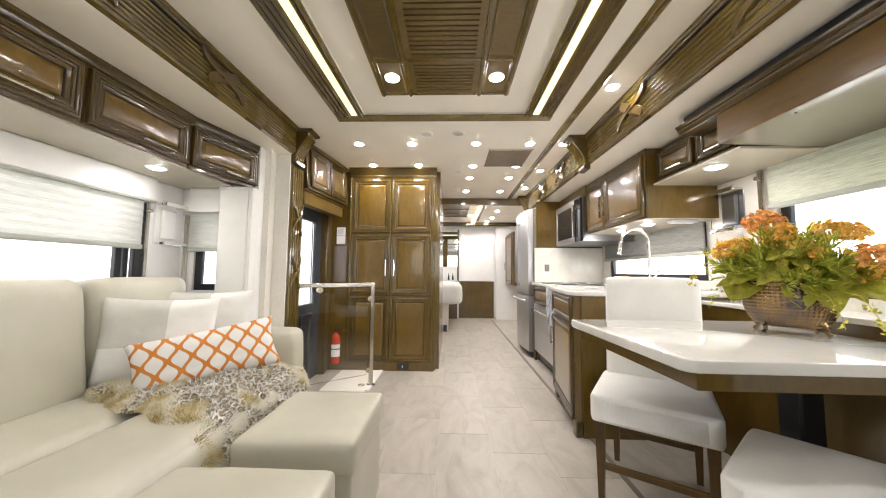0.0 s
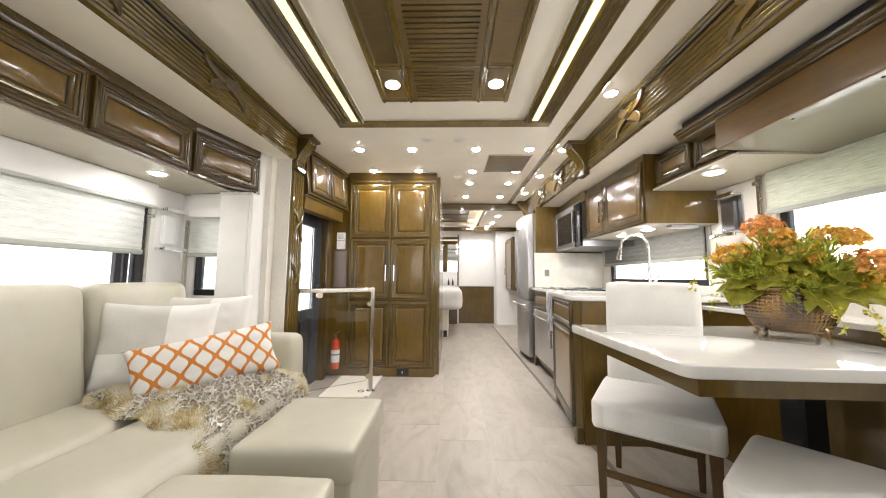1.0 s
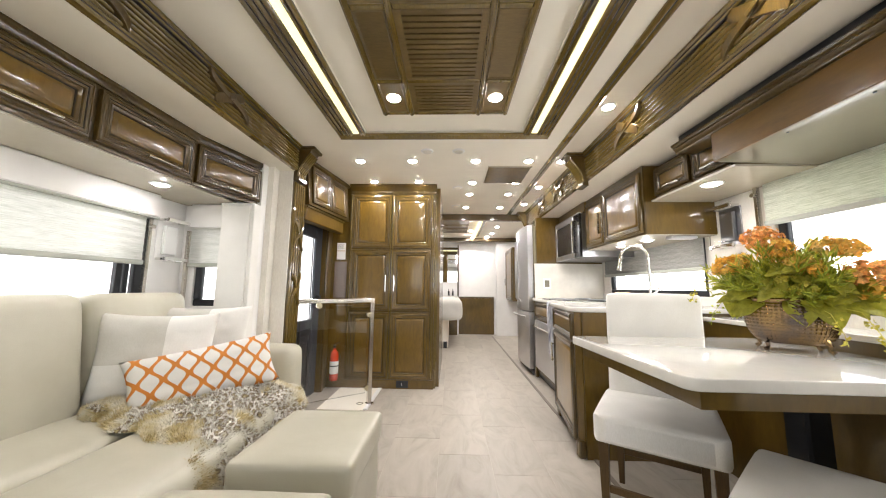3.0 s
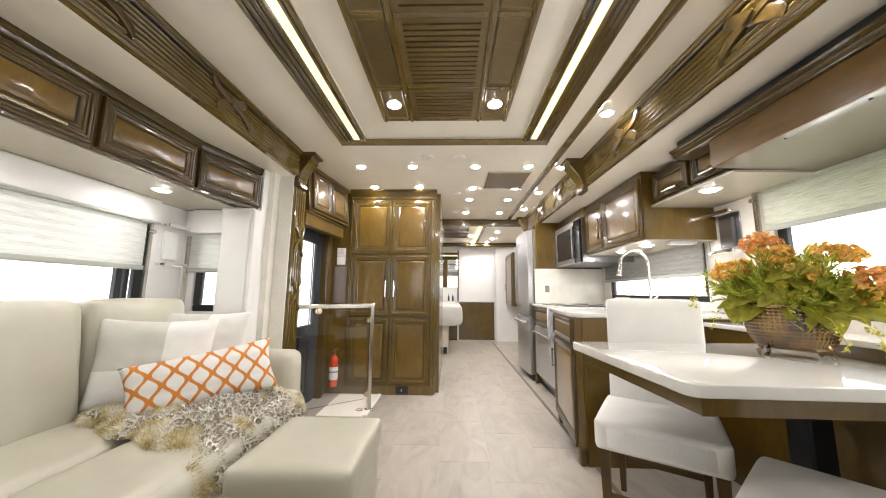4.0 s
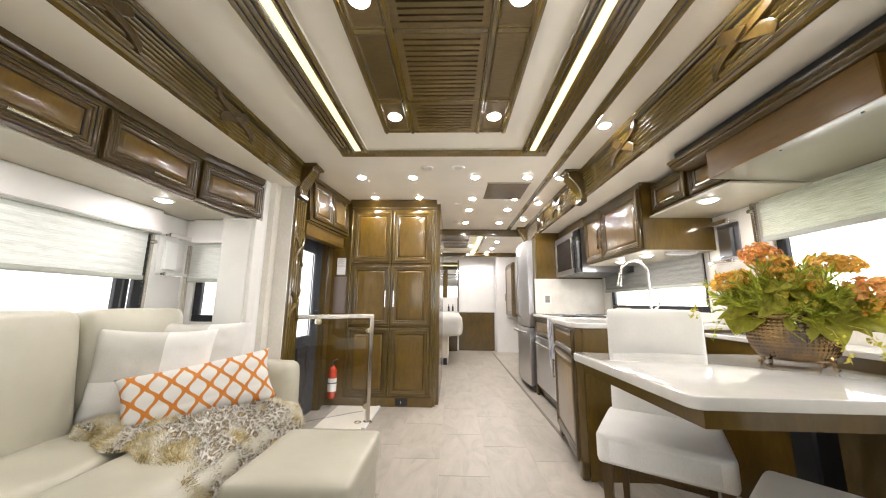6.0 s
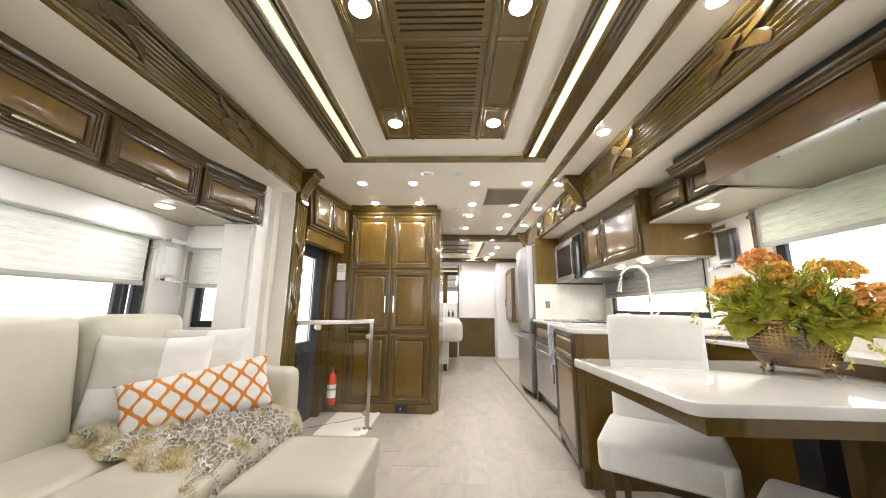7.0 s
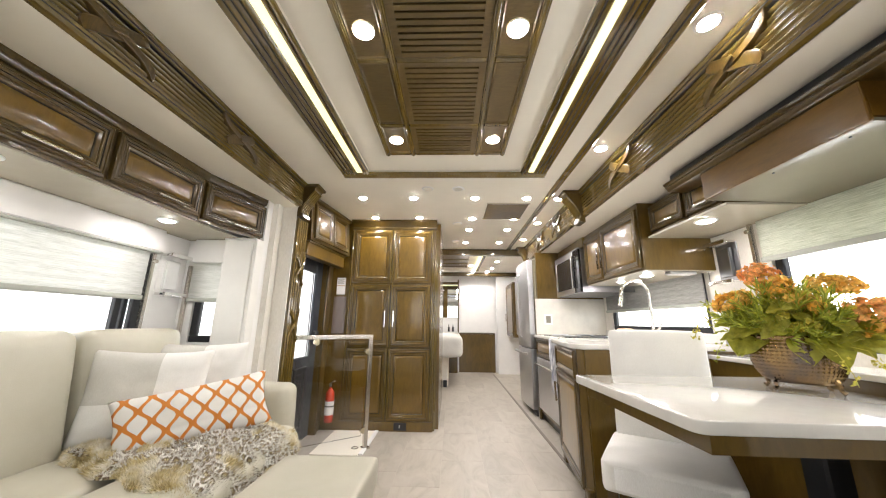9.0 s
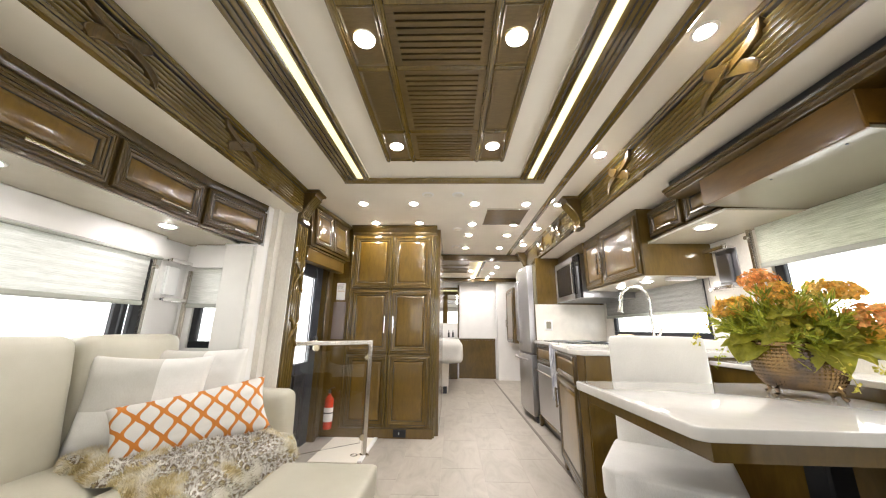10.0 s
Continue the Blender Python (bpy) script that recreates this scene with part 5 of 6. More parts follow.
for y in (0.96, 1.22):
    part("screw", disc(mk(), (1.312, y), 0.004, 1.6165, 1.6205, 10), RUBBER, tv)
bx = thing("overhead_unit", (1.5, 0.2, 1.62), "dark red-brown open overhead recess beside the box", "cabinet")
part("back", boxed(1.50, 1.515, -1.2, 0.869, 1.640, 1.81), BOXWOOD, bx)
part("shelf", boxed(1.345, 1.795, -1.2, 0.869, 1.624, 1.6395), BOXWOOD, bx)
# plain black band between the slide-out ceiling and the crown
tr = thing("speaker_bar", (1.30, 0.5, 1.83), "long black strip under the slide-out ceiling", "strip")
part("strip", boxed(1.27, 1.345, -1.5, 1.745, 1.812, SR - 0.001, b=0.004), BLACK, tr)
bm = sweep(mk(), [(0.0, 0.0), (0.030, 0.0), (0.034, -0.006), (0.030, -0.014), (0.020, -0.018), (0.022, -0.026), (0.012, -0.034), (0.008, -0.046), (0.0, -0.05), (-0.10, -0.05), (-0.10, 0.0)], (1.268, -1.5, 1.8115), (1.268, 1.76, 1.8115), (-1, 0, 0), (0, 0, 1))
setting("trim_dinette_crown", bm, WOOD, "glazed brown crown moulding over the dinette", "moulding", True)
# dark steel back and diffuser carry the reflection of brown wood as colour
glass_sconce(axes((RIGHT_X, 2.17, 1.262), (0, -1, 0), (0, 0, 1)), 0.19, 0.29, DARKSTEEL)

# ---- dinette ----
lc = thing("dinette_cabinet", (1.66, 1.1, 0), "brown side cabinet with a white ledge under the window", "cabinet")
part("body", boxed(1.55, 1.795, -0.6, 2.042, 0.0, 0.815), VENEER, lc)
part("ledge", boxed(1.53, 1.797, -0.6, 2.028, 0.816, 0.842, b=0.006, seg=2), QUARTZ, lc, "white quartz ledge")

TZ = 0.77
tb = thing("dinette_table", (1.05, 1.26, 0), "white quartz dinette table with a brown apron and black leg", "table")
tp = rounded([(1.52, 0.875), (0.632, 0.897), (0.598, 1.655), (1.52, 1.665)], [0.0, 0.045, 0.03, 0.0], 8)
part("tabletop", prism(mk(), tp, TZ - 0.036, TZ, 0.005), QUARTZ, tb, smooth=True)
part("apron", prism(mk(), [(1.51, 0.905), (0.676, 0.922), (0.645, 1.625), (1.51, 1.635)], TZ - 0.088, TZ - 0.0345), VENEER, tb)
part("leg", boxed(1.255, 1.345, 1.22, 1.31, 0.02, TZ - 0.0885, b=0.008), BLACK, tb)
part("foot", boxed(1.10, 1.50, 1.12, 1.41, 0.0, 0.02, b=0.006), BLACK, tb)


def dining_chair():
    c = thing("dining_chair", (0, 0, 0), "ivory linen parsons chair with slim brown wooden legs", "chair", "dinette chairs")
    bm = soft_box(mk(), 0.47, 0.47, 0.115, 0.024, 26, (0.004, 0.004, 0.010))
    for v in bm.verts:
        h = 0.235 - 0.055
        q = Vector((max(0, abs(v.co.x) - h), max(0, abs(v.co.y) - h)))
        if q.length > 0.055:
            q *= 0.055 / q.length
            v.co.x, v.co.y = math.copysign(h + q.x, v.co.x), math.copysign(h + q.y, v.co.y)
    part("seat", placed(bm, Matrix.Translation((0, 0, 0.405))), LINEN, c, smooth="all")
    bm = soft_box(mk(), 0.43, 0.055, 0.56, 0.022, 10, (0, 0.008, 0.004))
    part("backrest", placed(bm, Matrix.Translation((0, 0.232, 0.70)) @ Matrix.Rotation(radians(-5), 4, "X")), LINEN, c, smooth="all")
    for x, y in ((-0.195, -0.195), (0.195, -0.195), (-0.175, 0.205), (0.175, 0.205)):
        bm = mk()
        for k in range(1):
            a, b2 = 0.012, 0.020
            lo = [bm.verts.new((x + sx * a, y + sy * a, 0)) for sx, sy in ((-1, -1), (1, -1), (1, 1), (-1, 1))]
            hi = [bm.verts.new((x + sx * b2, y + sy * b2, 0.352)) for sx, sy in ((-1, -1), (1, -1), (1, 1), (-1, 1))]
            for i in range(4):
                bm.faces.new((lo[i], lo[(i + 1) % 4], hi[(i + 1) % 4], hi[i]))
            bm.faces.new(lo[::-1]), bm.faces.new(hi)
        part("leg", bm, LEGWOOD, c, "tapered brown wooden leg")
    part("stretcher", boxed(-0.18, 0.18, -0.206, -0.186, 0.145, 0.172, b=0.003), LEGWOOD, c)
    part("stretcher", boxed(-0.16, 0.16, 0.196, 0.214, 0.145, 0.172, b=0.003), LEGWOOD, c)
    return c


LEGWOOD = wood("chair_leg_wood", (0.07, 0.040, 0.014), (0.14, 0.085, 0.030), (20, 20, 2), 0.35, 0.2)
chair = dining_chair()
copy_thing(chair, pose(1.045, 0.895, 0, 0, 0, -140))
chair.matrix_basis = pose(0.938, 1.562, 0, 0, 0, -32.5)
# ---- planter and flowers on the table ----
def bronze():
    m, nt, bs = material("hammered_bronze")
    v = coords(nt, (1, 1, 1))
    big = noise_tex(nt, v, 9, 4)
    nt.links.new(ramp(nt, big, [(0.3, (0.10, 0.092, 0.098)), (0.5, (0.24, 0.16, 0.085)), (0.72, (0.40, 0.26, 0.11))]), bs.inputs["Base Color"])
    bs.inputs["Metallic"].default_value, bs.inputs["Roughness"].default_value = 1.0, 0.24
    return m


BRONZE = bronze()
SOIL = plain("dark_moss", (0.05, 0.06, 0.02), 0.9, var=0.4, scale=40)
PC = Vector((1.352, 1.334, TZ))
planter = thing("planter", PC, "oval hammered bronze planter on four small feet", "planter")
ROT = Matrix.Translation(PC) @ Matrix.Rotation(radians(-30), 4, "Z")
bm = mk()
key = [(0.02, 0.026), (0.64, 0.027), (0.77, 0.038), (0.90, 0.062), (0.98, 0.094), (1.0, 0.122), (0.975, 0.150), (0.91, 0.173), (0.905, 0.180), (0.95, 0.185), (0.935, 0.190), (0.86, 0.186), (0.82, 0.167)]
prof = []
for (r0, z0), (r1, z1) in zip(key, key[1:]):
    n = 9 if 0.02 < z0 < 0.16 and r0 > 0.5 else 1
    prof += [(r0 + (r1 - r0) * k / n, z0 + (z1 - z0) * k / n) for k in range(n)]
prof.append(key[-1])
prev, NA = None, 336
for r, z in prof:
    wall = 1 if 0.034 < z < 0.168 and r > 0.7 else 0
    ring = []
    for k in range(NA):
        a = 2 * math.pi * k / NA
        dim = abs(math.sin(a * 26)) * abs(math.sin(math.pi * z / 0.0125))
        q = r + wall * 0.030 * dim
        ring.append(bm.verts.new((0.136 * q * math.cos(a), 0.092 * q * math.sin(a), z * 1.08)))
    if prev:
        for k in range(NA):
            bm.faces.new((prev[k], prev[(k + 1) % NA], ring[(k + 1) % NA], ring[k]))
    else:
        bm.faces.new(ring[::-1])
    prev = ring
part("bowl", placed(bm, ROT), BRONZE, planter, smooth="all")
bm = mk()
part("soil", placed(prism(mk(), [(0.118 * math.cos(2 * math.pi * k / 28), 0.073 * math.sin(2 * math.pi * k / 28)) for k in range(28)], 0.15, 0.166), ROT), SOIL, planter)
for sx in (-1, 1):
    for sy in (-1, 1):
        a = [(sx * 0.076, sy * 0.046, 0.048), (sx * 0.086, sy * 0.052, 0.030), (sx * 0.083, sy * 0.050, 0.015), (sx * 0.093, sy * 0.057, 0.005)]
        part("foot", placed(tube(mk(), a, 0.009, 8, taper=[1.3, 0.9, 0.7, 1.0]), ROT), BRONZE, planter, smooth=True)


def leaf_mat(name, c0, c1):
    m, nt, bs = material(name)
    n = noise_tex(nt, coords(nt), 45, 5)
    info = nt.nodes.new("ShaderNodeNewGeometry")
    c = ramp(nt, n, [(0.3, c0), (0.7, c1)])
    c = mixed(nt, 1.0, c, ramp(nt, info.outputs["Random Per Island"], [(0.0, (0.65, 0.7, 0.65)), (1.0, (1.25, 1.2, 1.1))]), "MULTIPLY")
    nt.links.new(c, bs.inputs["Base Color"])
    bs.inputs["Roughness"].default_value = 0.5
    tr = nt.nodes.new("ShaderNodeBsdfTranslucent")
    nt.links.new(c, tr.inputs["Color"])
    mx = nt.nodes.new("ShaderNodeMixShader")
    mx.inputs[0].default_value = 0.3
    nt.links.new(bs.outputs[0], mx.inputs[1])
    nt.links.new(tr.outputs[0], mx.inputs[2])
    nt.links.new(mx.outputs[0], nt.nodes["Material Output"].inputs["Surface"])
    bump(nt, bs, n, 0.3, 0.003)
    return m


LEAF = leaf_mat("broad_leaf_green", (0.25, 0.25, 0.014), (0.50, 0.46, 0.045))
BLADE = leaf_mat("fine_leaf_green", (0.26, 0.32, 0.02), (0.52, 0.54, 0.07))
ORANGE = leaf_mat("orange_petal", (0.84, 0.42, 0.05), (0.93, 0.66, 0.15))
AMBER = leaf_mat("amber_petal", (0.84, 0.50, 0.07), (0.93, 0.74, 0.22))
RUST = leaf_mat("rust_petal", (0.80, 0.31, 0.09), (0.90, 0.54, 0.18))
YELLOW = leaf_mat("yellow_petal", (0.55, 0.46, 0.04), (0.75, 0.68, 0.14))
FS, FT = Vector((0.71, -0.70, 0)), Vector((-0.70, -0.71, 0))
FO = PC + Vector((0.014, 0.014, 0.182))
rnd = random.Random(11)


def at(s, z, t=0.0):
    return FO + FS * s + FT * t + Vector((0, 0, z))


fl = thing("flower_arrangement", FO, "artificial arrangement of orange blossoms, broad leaves and fine greenery", "flowers")


def rand_dir():
    while True:
        d = Vector((rnd.uniform(-1, 1), rnd.uniform(-1, 1), rnd.uniform(-1, 1)))
        if 0.1 < d.length < 1:
            return d.normalized()


def petal(bm, c, d, side, ln, w):
    n = d.cross(side).normalized()
    p = [c, c + d * ln * 0.45 + side * w + n * ln * 0.10, c + d * ln - n * ln * 0.05, c + d * ln * 0.45 - side * w + n * ln * 0.10]
    bm.faces.new([bm.verts.new(q) for q in p])


def blossom(c, r, mat, count, flat=0.95, size=0.0140):
    bm = mk()
    for _ in range(int(count * 2.1)):
        d = rand_dir()
        if d.z < -0.35:
            d.z = -d.z
        o = c + Vector((d.x, d.y, d.z * flat)) * r * rnd.uniform(0.62, 1.18)
        nrm = (d + rand_dir() * 0.7).normalized()
        s = nrm.cross(rand_dir()).normalized()
        for k in range(5):
            a = 2 * math.pi * k / 5 + rnd.uniform(-0.2, 0.2)
            q = s * math.cos(a) + nrm.cross(s) * math.sin(a)
            petal(bm, o, (q + nrm * 0.35).normalized(), nrm.cross(q).normalized(), size * rnd.uniform(0.8, 1.2), size * 0.52)
    part("blossom", bm, mat, fl)


def stem(a, b, bend=0.03, r=0.0022):
    mid = (a + b) / 2 + Vector((rnd.uniform(-bend, bend), rnd.uniform(-bend, bend), bend * 0.5))
    part("stem", tube(mk(), [a, a.lerp(mid, 0.6) + (mid - a.lerp(b, 0.5)) * 0.3, mid, b], r, 5), BLADE, fl)


root = lambda: at(rnd.uniform(-0.06, 0.06), -0.02, rnd.uniform(-0.03, 0.03))
for (s, z, t), r, mat, n in (((-0.055, 0.250, 0.02), 0.062, RUST, 60), ((-0.02, 0.205, 0.05), 0.055, ORANGE, 50), ((-0.165, 0.14, 0.04), 0.052, ORANGE, 60), ((-0.13, 0.165, 0.03), 0.04, AMBER, 34),
                             ((0.125, 0.205, -0.02), 0.055, AMBER, 50), ((0.175, 0.20, 0.0), 0.045, ORANGE, 36), ((0.045, 0.145, 0.06), 0.045, AMBER, 36), ((0.07, 0.115, 0.07), 0.036, ORANGE, 24),
                             ((0.205, 0.095, 0.05), 0.060, RUST, 60), ((0.225, 0.045, 0.06), 0.055, ORANGE, 46), ((-0.01, 0.165, -0.05), 0.05, ORANGE, 36)):
    blossom(at(s, z, t), r, mat, n)
    stem(root(), at(s, z, t))
for s, z, t in ((0.025, 0.045, 0.10), (0.0, 0.10, 0.09), (0.055, 0.06, 0.10), (0.16, 0.10, 0.07), (0.245, 0.12, 0.02)):
    blossom(at(s, z, t), 0.022, YELLOW, 14, 1.0, 0.014)
    stem(root(), at(s, z, t))


def broad_leaf(c, d, n, ln, w):
    """A heart-shaped leaf with a folded midrib and a drooping tip."""
    d = d.normalized()
    side = d.cross(n).normalized()
    up = side.cross(d).normalized()
    bm = mk()
    m, k = 9, 3
    rows = []
    for i in range(m + 1):
        f = i / m
        wd = w * (math.sin(math.pi * min(1, f * 0.94 + 0.06)) ** 0.62) * (1.25 - 0.75 * f)
        row = []
        for j in range(-k, k + 1):
            g = j / k
            p = c + d * (f * ln - 0.10 * ln * abs(g) * (1 - f)) + side * g * wd + up * (abs(g) * wd * 0.38 - f * f * ln * 0.34 + 0.005 * math.sin(f * 13 + g * 4 + c.x * 90))
            row.append(bm.verts.new(p))
        rows.append(row)
    for a, b in zip(rows, rows[1:]):
        for j in range(2 * k):
            bm.faces.new((a[j], a[j + 1], b[j + 1], b[j]))
    part("leaf", bm, LEAF, fl, smooth="all")


for s, z, t, ds, dz, ln, w in ((-0.10, 0.06, 0.06, -0.6, -0.25, 0.13, 0.052), (-0.09, 0.02, 0.07, -0.75, -0.7, 0.13, 0.050), (-0.14, 0.02, 0.05, -0.4, -0.9, 0.11, 0.048), (-0.03, 0.09, 0.09, -0.3, -0.8, 0.10, 0.045),
                               (-0.05, 0.12, 0.08, 0.6, 0.2, 0.11, 0.04), (0.03, 0.015, 0.09, 0.1, -1.0, 0.12, 0.052), (0.09, 0.01, 0.09, 0.4, -0.9, 0.12, 0.052), (0.11, 0.03, 0.07, 0.8, -0.5, 0.13, 0.052),
                               (0.18, 0.02, 0.05, 0.8, -0.6, 0.11, 0.045), (0.15, 0.06, 0.06, 0.9, 0.0, 0.12, 0.045), (0.02, 0.12, 0.06, 0.3, 0.4, 0.10, 0.04), (-0.02, 0.05, 0.09, -0.6, -0.2, 0.10, 0.042), (0.06, 0.09, -0.06, 0.5, 0.5, 0.12, 0.045), (-0.08, 0.10, -0.05, -0.6, 0.4, 0.12, 0.045), (-0.14, 0.07, 0.02, -0.9, 0.1, 0.11, 0.04)):
    d = FS * ds + Vector((0, 0, dz)) + FT * 0.45
    broad_leaf(at(s, z, t), d, FT * 0.7 + Vector((0, 0, 0.7)), ln * 0.80, w * 1.05)
    stem(root(), at(s, z, t), 0.01)


for i in range(26):
    s = rnd.uniform(-0.17, 0.22)
    broad_leaf(at(s, rnd.uniform(0.0, 0.13), rnd.uniform(0.02, 0.10)), FS * (s * 4 + rnd.uniform(-0.5, 0.5)) + FT * rnd.uniform(0.2, 0.7) + Vector((0, 0, rnd.uniform(-0.8, 0.5))), FT * 0.7 + Vector((rnd.uniform(-0.4, 0.4), 0, 0.7)), rnd.uniform(0.05, 0.08), rnd.uniform(0.02, 0.032))


def spray(s, z, t, n=24, ln=0.06):
    """A thin stem with narrow leaves along it."""
    a, b = root(), at(s, z, t)
    mid = a.lerp(b, 0.5) + Vector((0, 0, 0.035))
    bm = mk()
    tube(bm, [a, mid, b], 0.0014, 4)
    for i in range(n):
        f = 0.35 + 0.65 * (i + 0.5) / n
        c = a * (1 - f) ** 2 + mid * 2 * f * (1 - f) + b * f * f
        d = ((b - a).normalized() + rand_dir() * 0.9 + Vector((0, 0, 0.15))).normalized()
        petal(bm, c, d, d.cross(rand_dir()).normalized(), ln * rnd.uniform(0.6, 1.1), 0.0038)
    part("spray", bm, BLADE, fl)


for i in range(145):
    a = rnd.uniform(0, 2 * math.pi)
    s, z = 0.23 * math.cos(a) * rnd.uniform(0.3, 1), 0.10 + 0.14 * math.sin(a) * rnd.uniform(0.2, 1)
    spray(s, max(-0.01, z), rnd.uniform(-0.08, 0.14))
for s, z, t in ((-0.245, 0.10, 0.05), (-0.26, 0.16, 0.02), (-0.25, 0.06, 0.06), (-0.21, 0.20, 0.0), (0.28, 0.17, 0.0), (0.29, 0.10, 0.03), (0.24, 0.22, -0.03), (0.10, 0.25, -0.02), (0.03, 0.25, 0.0), (-0.23, 0.03, 0.08)):
    spray(s, z, t, 20, 0.03)


def berry_spray(pts, n):
    bm = mk()
    tube(bm, pts, 0.0012, 4)
    for i in range(n):
        f = rnd.uniform(0.3, 1) * (len(pts) - 1.001)
        k = int(f)
        c = Vector(pts[k]).lerp(Vector(pts[k + 1]), f - k) + rand_dir() * 0.014
        for q in range(2):
            d = rand_dir()
            petal(bm, c, d, d.cross(rand_dir()).normalized(), 0.012, 0.006)
    part("trailing_sprig", bm, YELLOW if n > 10 else BLADE, fl)


berry_spray([at(0.10, 0.0, 0.09), at(0.17, -0.02, 0.12), at(0.20, -0.09, 0.14), at(0.22, -0.15, 0.15)], 22)
berry_spray([at(0.06, 0.0, 0.09), at(0.10, -0.03, 0.12), at(0.125, -0.10, 0.125), at(0.13, -0.14, 0.13)], 14)
berry_spray([at(-0.12, 0.04, 0.05), at(-0.22, 0.09, 0.07), at(-0.28, 0.06, 0.08), at(-0.30, 0.01, 0.08)], 16)
berry_spray([at(-0.12, 0.0, 0.05), at(-0.20, 0.0, 0.07), at(-0.23, -0.05, 0.08), at(-0.24, -0.10, 0.08)], 9)
berry_spray([at(-0.10, 0.1, 0.0), at(-0.22, 0.14, 0.0), at(-0.29, 0.13, 0.0)], 12)

# ---- bedroom ----
BEDDING = cloth("pale_bedspread", (0.70, 0.68, 0.63), (0.60, 0.58, 0.53), 300)
bd = thing("bed", (-0.5, 6.1, 0), "bed with a pale quilted spread hanging over its foot", "bed")
part("base", boxed(-1.2, -0.05, 5.55, 7.0, 0.0, 0.46, b=0.01), CREAM, bd)
part("mattress", placed(soft_box(mk(), 1.40, 1.7, 0.34, 0.08, 10, (0, 0, 0.02), 0.01), Matrix.Translation((-0.515, 6.15, 0.635))), BEDDING, bd, "pale quilted spread", "all")
part("foot", boxed(-0.13, -0.07, 5.50, 5.56, 0.0, 0.10), RUBBER, bd)
w = thing("wainscot_panel", (0.55, BACK, 0), "plain brown wood panel on the lower far wall", "panel")
part("board", boxed(0.165, 0.935, BACK - 0.02, BACK - 0.001, 0.0, 0.775), VENEER, w)
part("cap", boxed(0.16, 0.94, BACK - 0.026, BACK - 0.001, 0.776, 0.80, b=0.004), WOOD, w)
rb = thing("roller_blind", (0.55, BACK - 0.03, 1.4), "white roller blind drawn down the far bedroom wall", "blind")
part("cloth", boxed(0.175, 0.925, BACK - 0.030, BACK - 0.024, 0.815, 1.985), WHITE, rb)
part("bottom_rail", boxed(0.172, 0.928, BACK - 0.036, BACK - 0.020, 0.801, 0.8145, b=0.003), SHADERAIL, rb)
setting("wall_bedroom_return", boxed(0.965, 1.418, 6.95, 7.02, 0, CEIL), WHITE, "white slide-out return wall in the bedroom", "wall")
MIRROR = plain("mirror", (0.85, 0.86, 0.86), 0.02, 1.0, 0.0, 3, 0.0)
mr = thing("wall_mirror", (-0.05, BACK, 1.4), "wall mirror over the bedroom vanity", "mirror")
part("plate", boxed(-0.40, 0.13, BACK - 0.012, BACK - 0.002, 1.12, 1.85), MIRROR, mr)
part("frame", box(boxed(0.131, 0.16, BACK - 0.03, BACK - 0.002, 0.80, 1.95, b=0.003), -0.40, 0.13, BACK - 0.03, BACK - 0.002, 1.851, 1.90, b=0.003), WOOD, mr)
va = thing("vanity", (-0.1, 7.0, 0), "bedroom vanity with a white top", "vanity")
part("body", boxed(-0.45, 0.13, 7.02, BACK - 0.03, 0.0, 0.80), VENEER, va)
part("top", boxed(-0.45, 0.14, 6.98, BACK - 0.03, 0.801, 0.83, b=0.004), QUARTZ, va)
for x in (-0.06, 0.03):
    bt = thing("soap_bottle", (x, 7.06, 0.83), "small dark bottle on the vanity", "bottle", "vanity bottles")
    part("flask", disc(mk(), (x, 7.06), 0.022, 0.8305, 0.93, 14, 0.018), RUBBER, bt, smooth=True)
    part("pump", disc(mk(), (x, 7.06), 0.007, 0.9305, 0.975, 10), RUBBER, bt)
wc = thing("wall_cabinet", (1.3, 6.5, 0.75), "brown wood wall cabinet in the bedroom", "cabinet")
part("body", boxed(1.18, 1.418, 6.25, 6.94, 0.75, 1.80), VENEER, wc)
raised_door(wc, axes((1.179, 6.93, 0.77), (0, -1, 0), (0, 0, 1)), 0.66, 1.0, ((0, 1),), ((0.05, 0.3), (0.05, 0.42)))
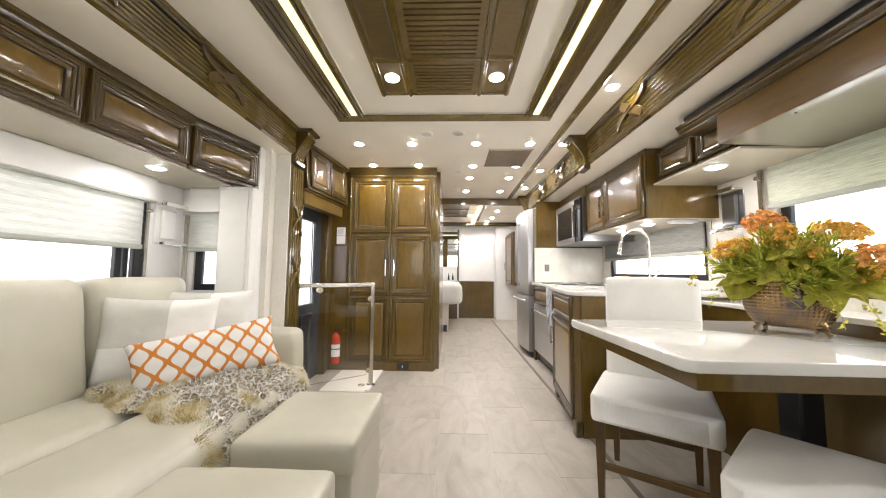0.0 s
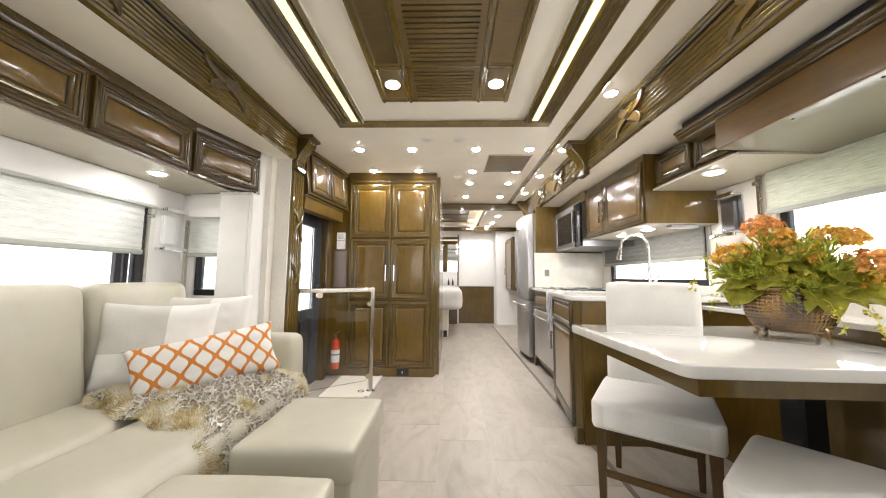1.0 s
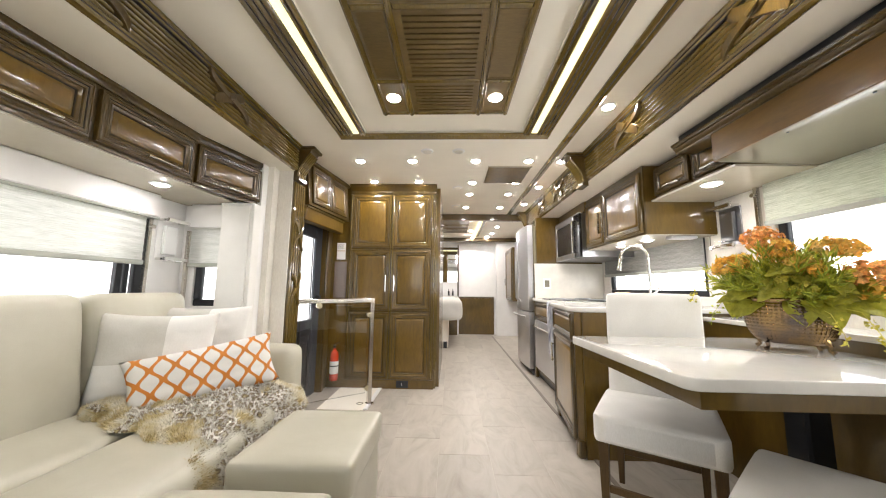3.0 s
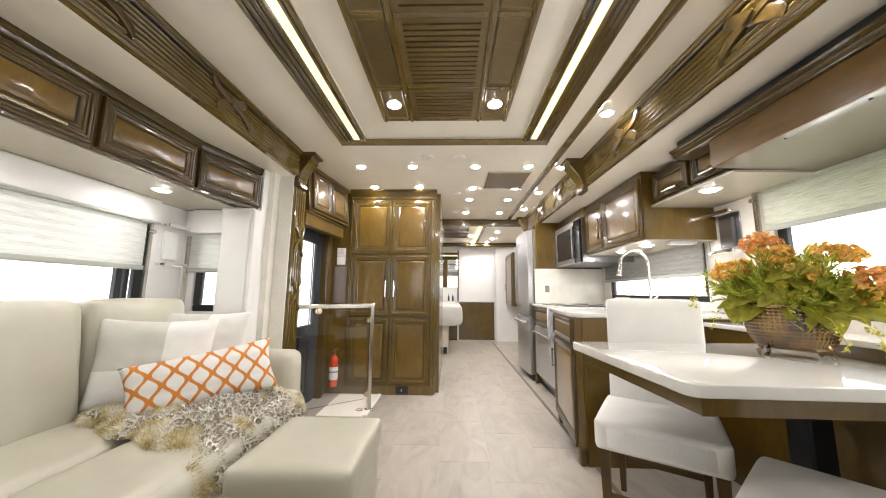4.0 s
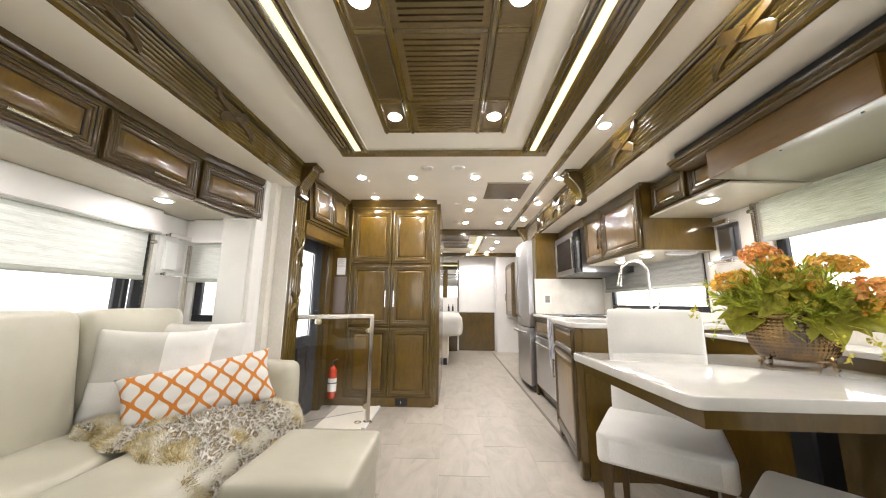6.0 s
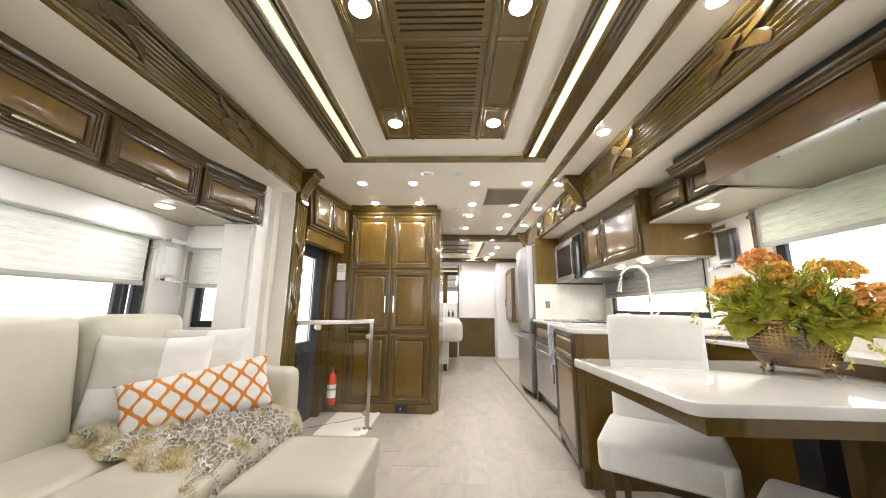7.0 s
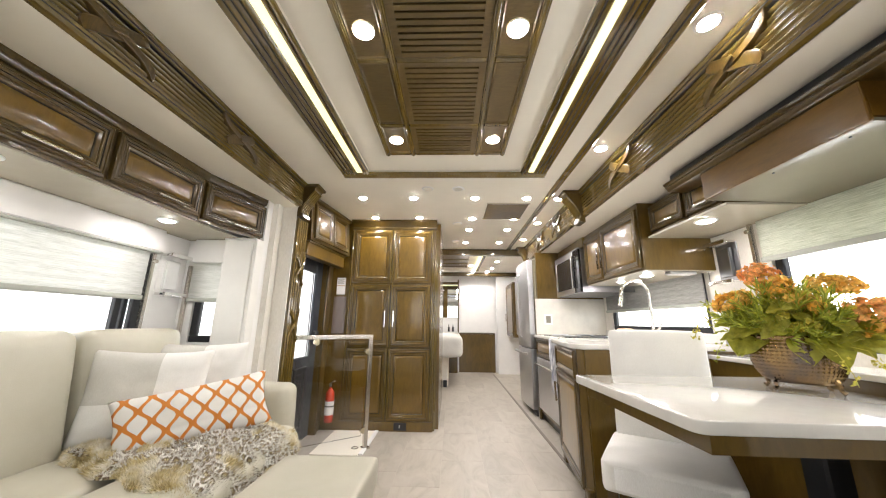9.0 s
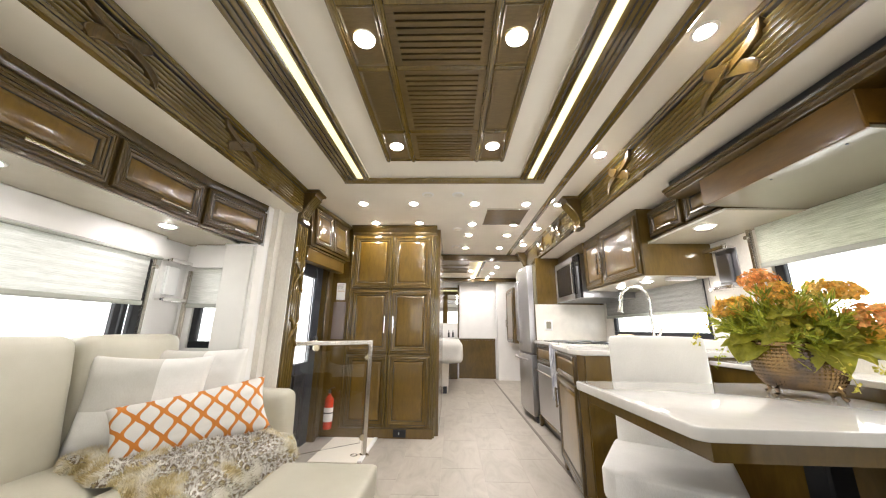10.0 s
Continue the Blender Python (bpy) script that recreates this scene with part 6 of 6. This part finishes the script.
setting("trim_bedroom_crown", boxed(-0.30, 1.41, 6.86, 6.94, 2.0, CEIL - 0.002, b=0.01), WOOD, "glazed brown crown moulding in the bedroom", "moulding")
for nm, bb in (("light_strip", (-0.55, 0.50, 4.93, 4.99)), ("light_strip", (0.44, 0.50, 4.995, 6.58))):
    s = thing(nm, (bb[0], bb[2], CEIL), "glowing warm light strip of the bedroom ceiling tray", "light strip")
    part("diffuser", boxed(*bb, CEIL - 0.010, CEIL - 0.001), LEDSTRIP, s)
trim("trim_bedroom_tray", (0.53, 4.72, CEIL), (0.53, 6.6, CEIL), 0.055, 0.024, "glazed brown moulding round the bedroom ceiling tray", 2)
trim("trim_bedroom_tray_end", (-0.6, 4.885, CEIL), (0.56, 4.885, CEIL), 0.075, 0.024, "glazed brown moulding round the bedroom ceiling tray", 3)
bg = thing("bedroom_ceiling_panel", (0.0, 5.8, CEIL), "brown wood panel in the bedroom ceiling tray", "ceiling panel")
part("board", boxed(-0.35, 0.30, 5.25, 6.4, CEIL + 0.038, CEIL + 0.0505), VENEER, bg)
for k in range(4):
    part("rail", boxed(-0.36, 0.31, 5.25 + 0.375 * k, 5.28 + 0.375 * k, CEIL + 0.026, CEIL + 0.0375, b=0.003), MOULD, bg)

# ---- floor ----
setting("trim_floor", boxed(0.846, 0.872, FRONT + 0.2, 6.9, -0.005, 0.004, b=0.0015), STRIP, "dark flush strip along the slide-out floor", "trim")
TW, TL, GAP = 0.305, 0.610, 0.0022
tm = boxed(-TW / 2 + GAP / 2, TW / 2 - GAP / 2, -TL / 2 + GAP / 2, TL / 2 - GAP / 2, -0.005, 0.0, b=0.0003)
tme = bpy.data.meshes.new("tile")
tm.to_mesh(tme)
tm.free()
tme.materials.append(TILE)
cols = [0.846 - TW * (k + 0.5) for k in range(9)] + [0.872 + TW * (k + 0.5) for k in range(4)]
for ci, x in enumerate(cols):
    off = (ci % 3) * TL / 3
    for j in range(16):
        y = FRONT + 0.1 + off + TL * j
        if y < BACK - 0.2:
            ob = new("tile", tme)
            ob.location = (x, y, 0)
            ob.parent = floor
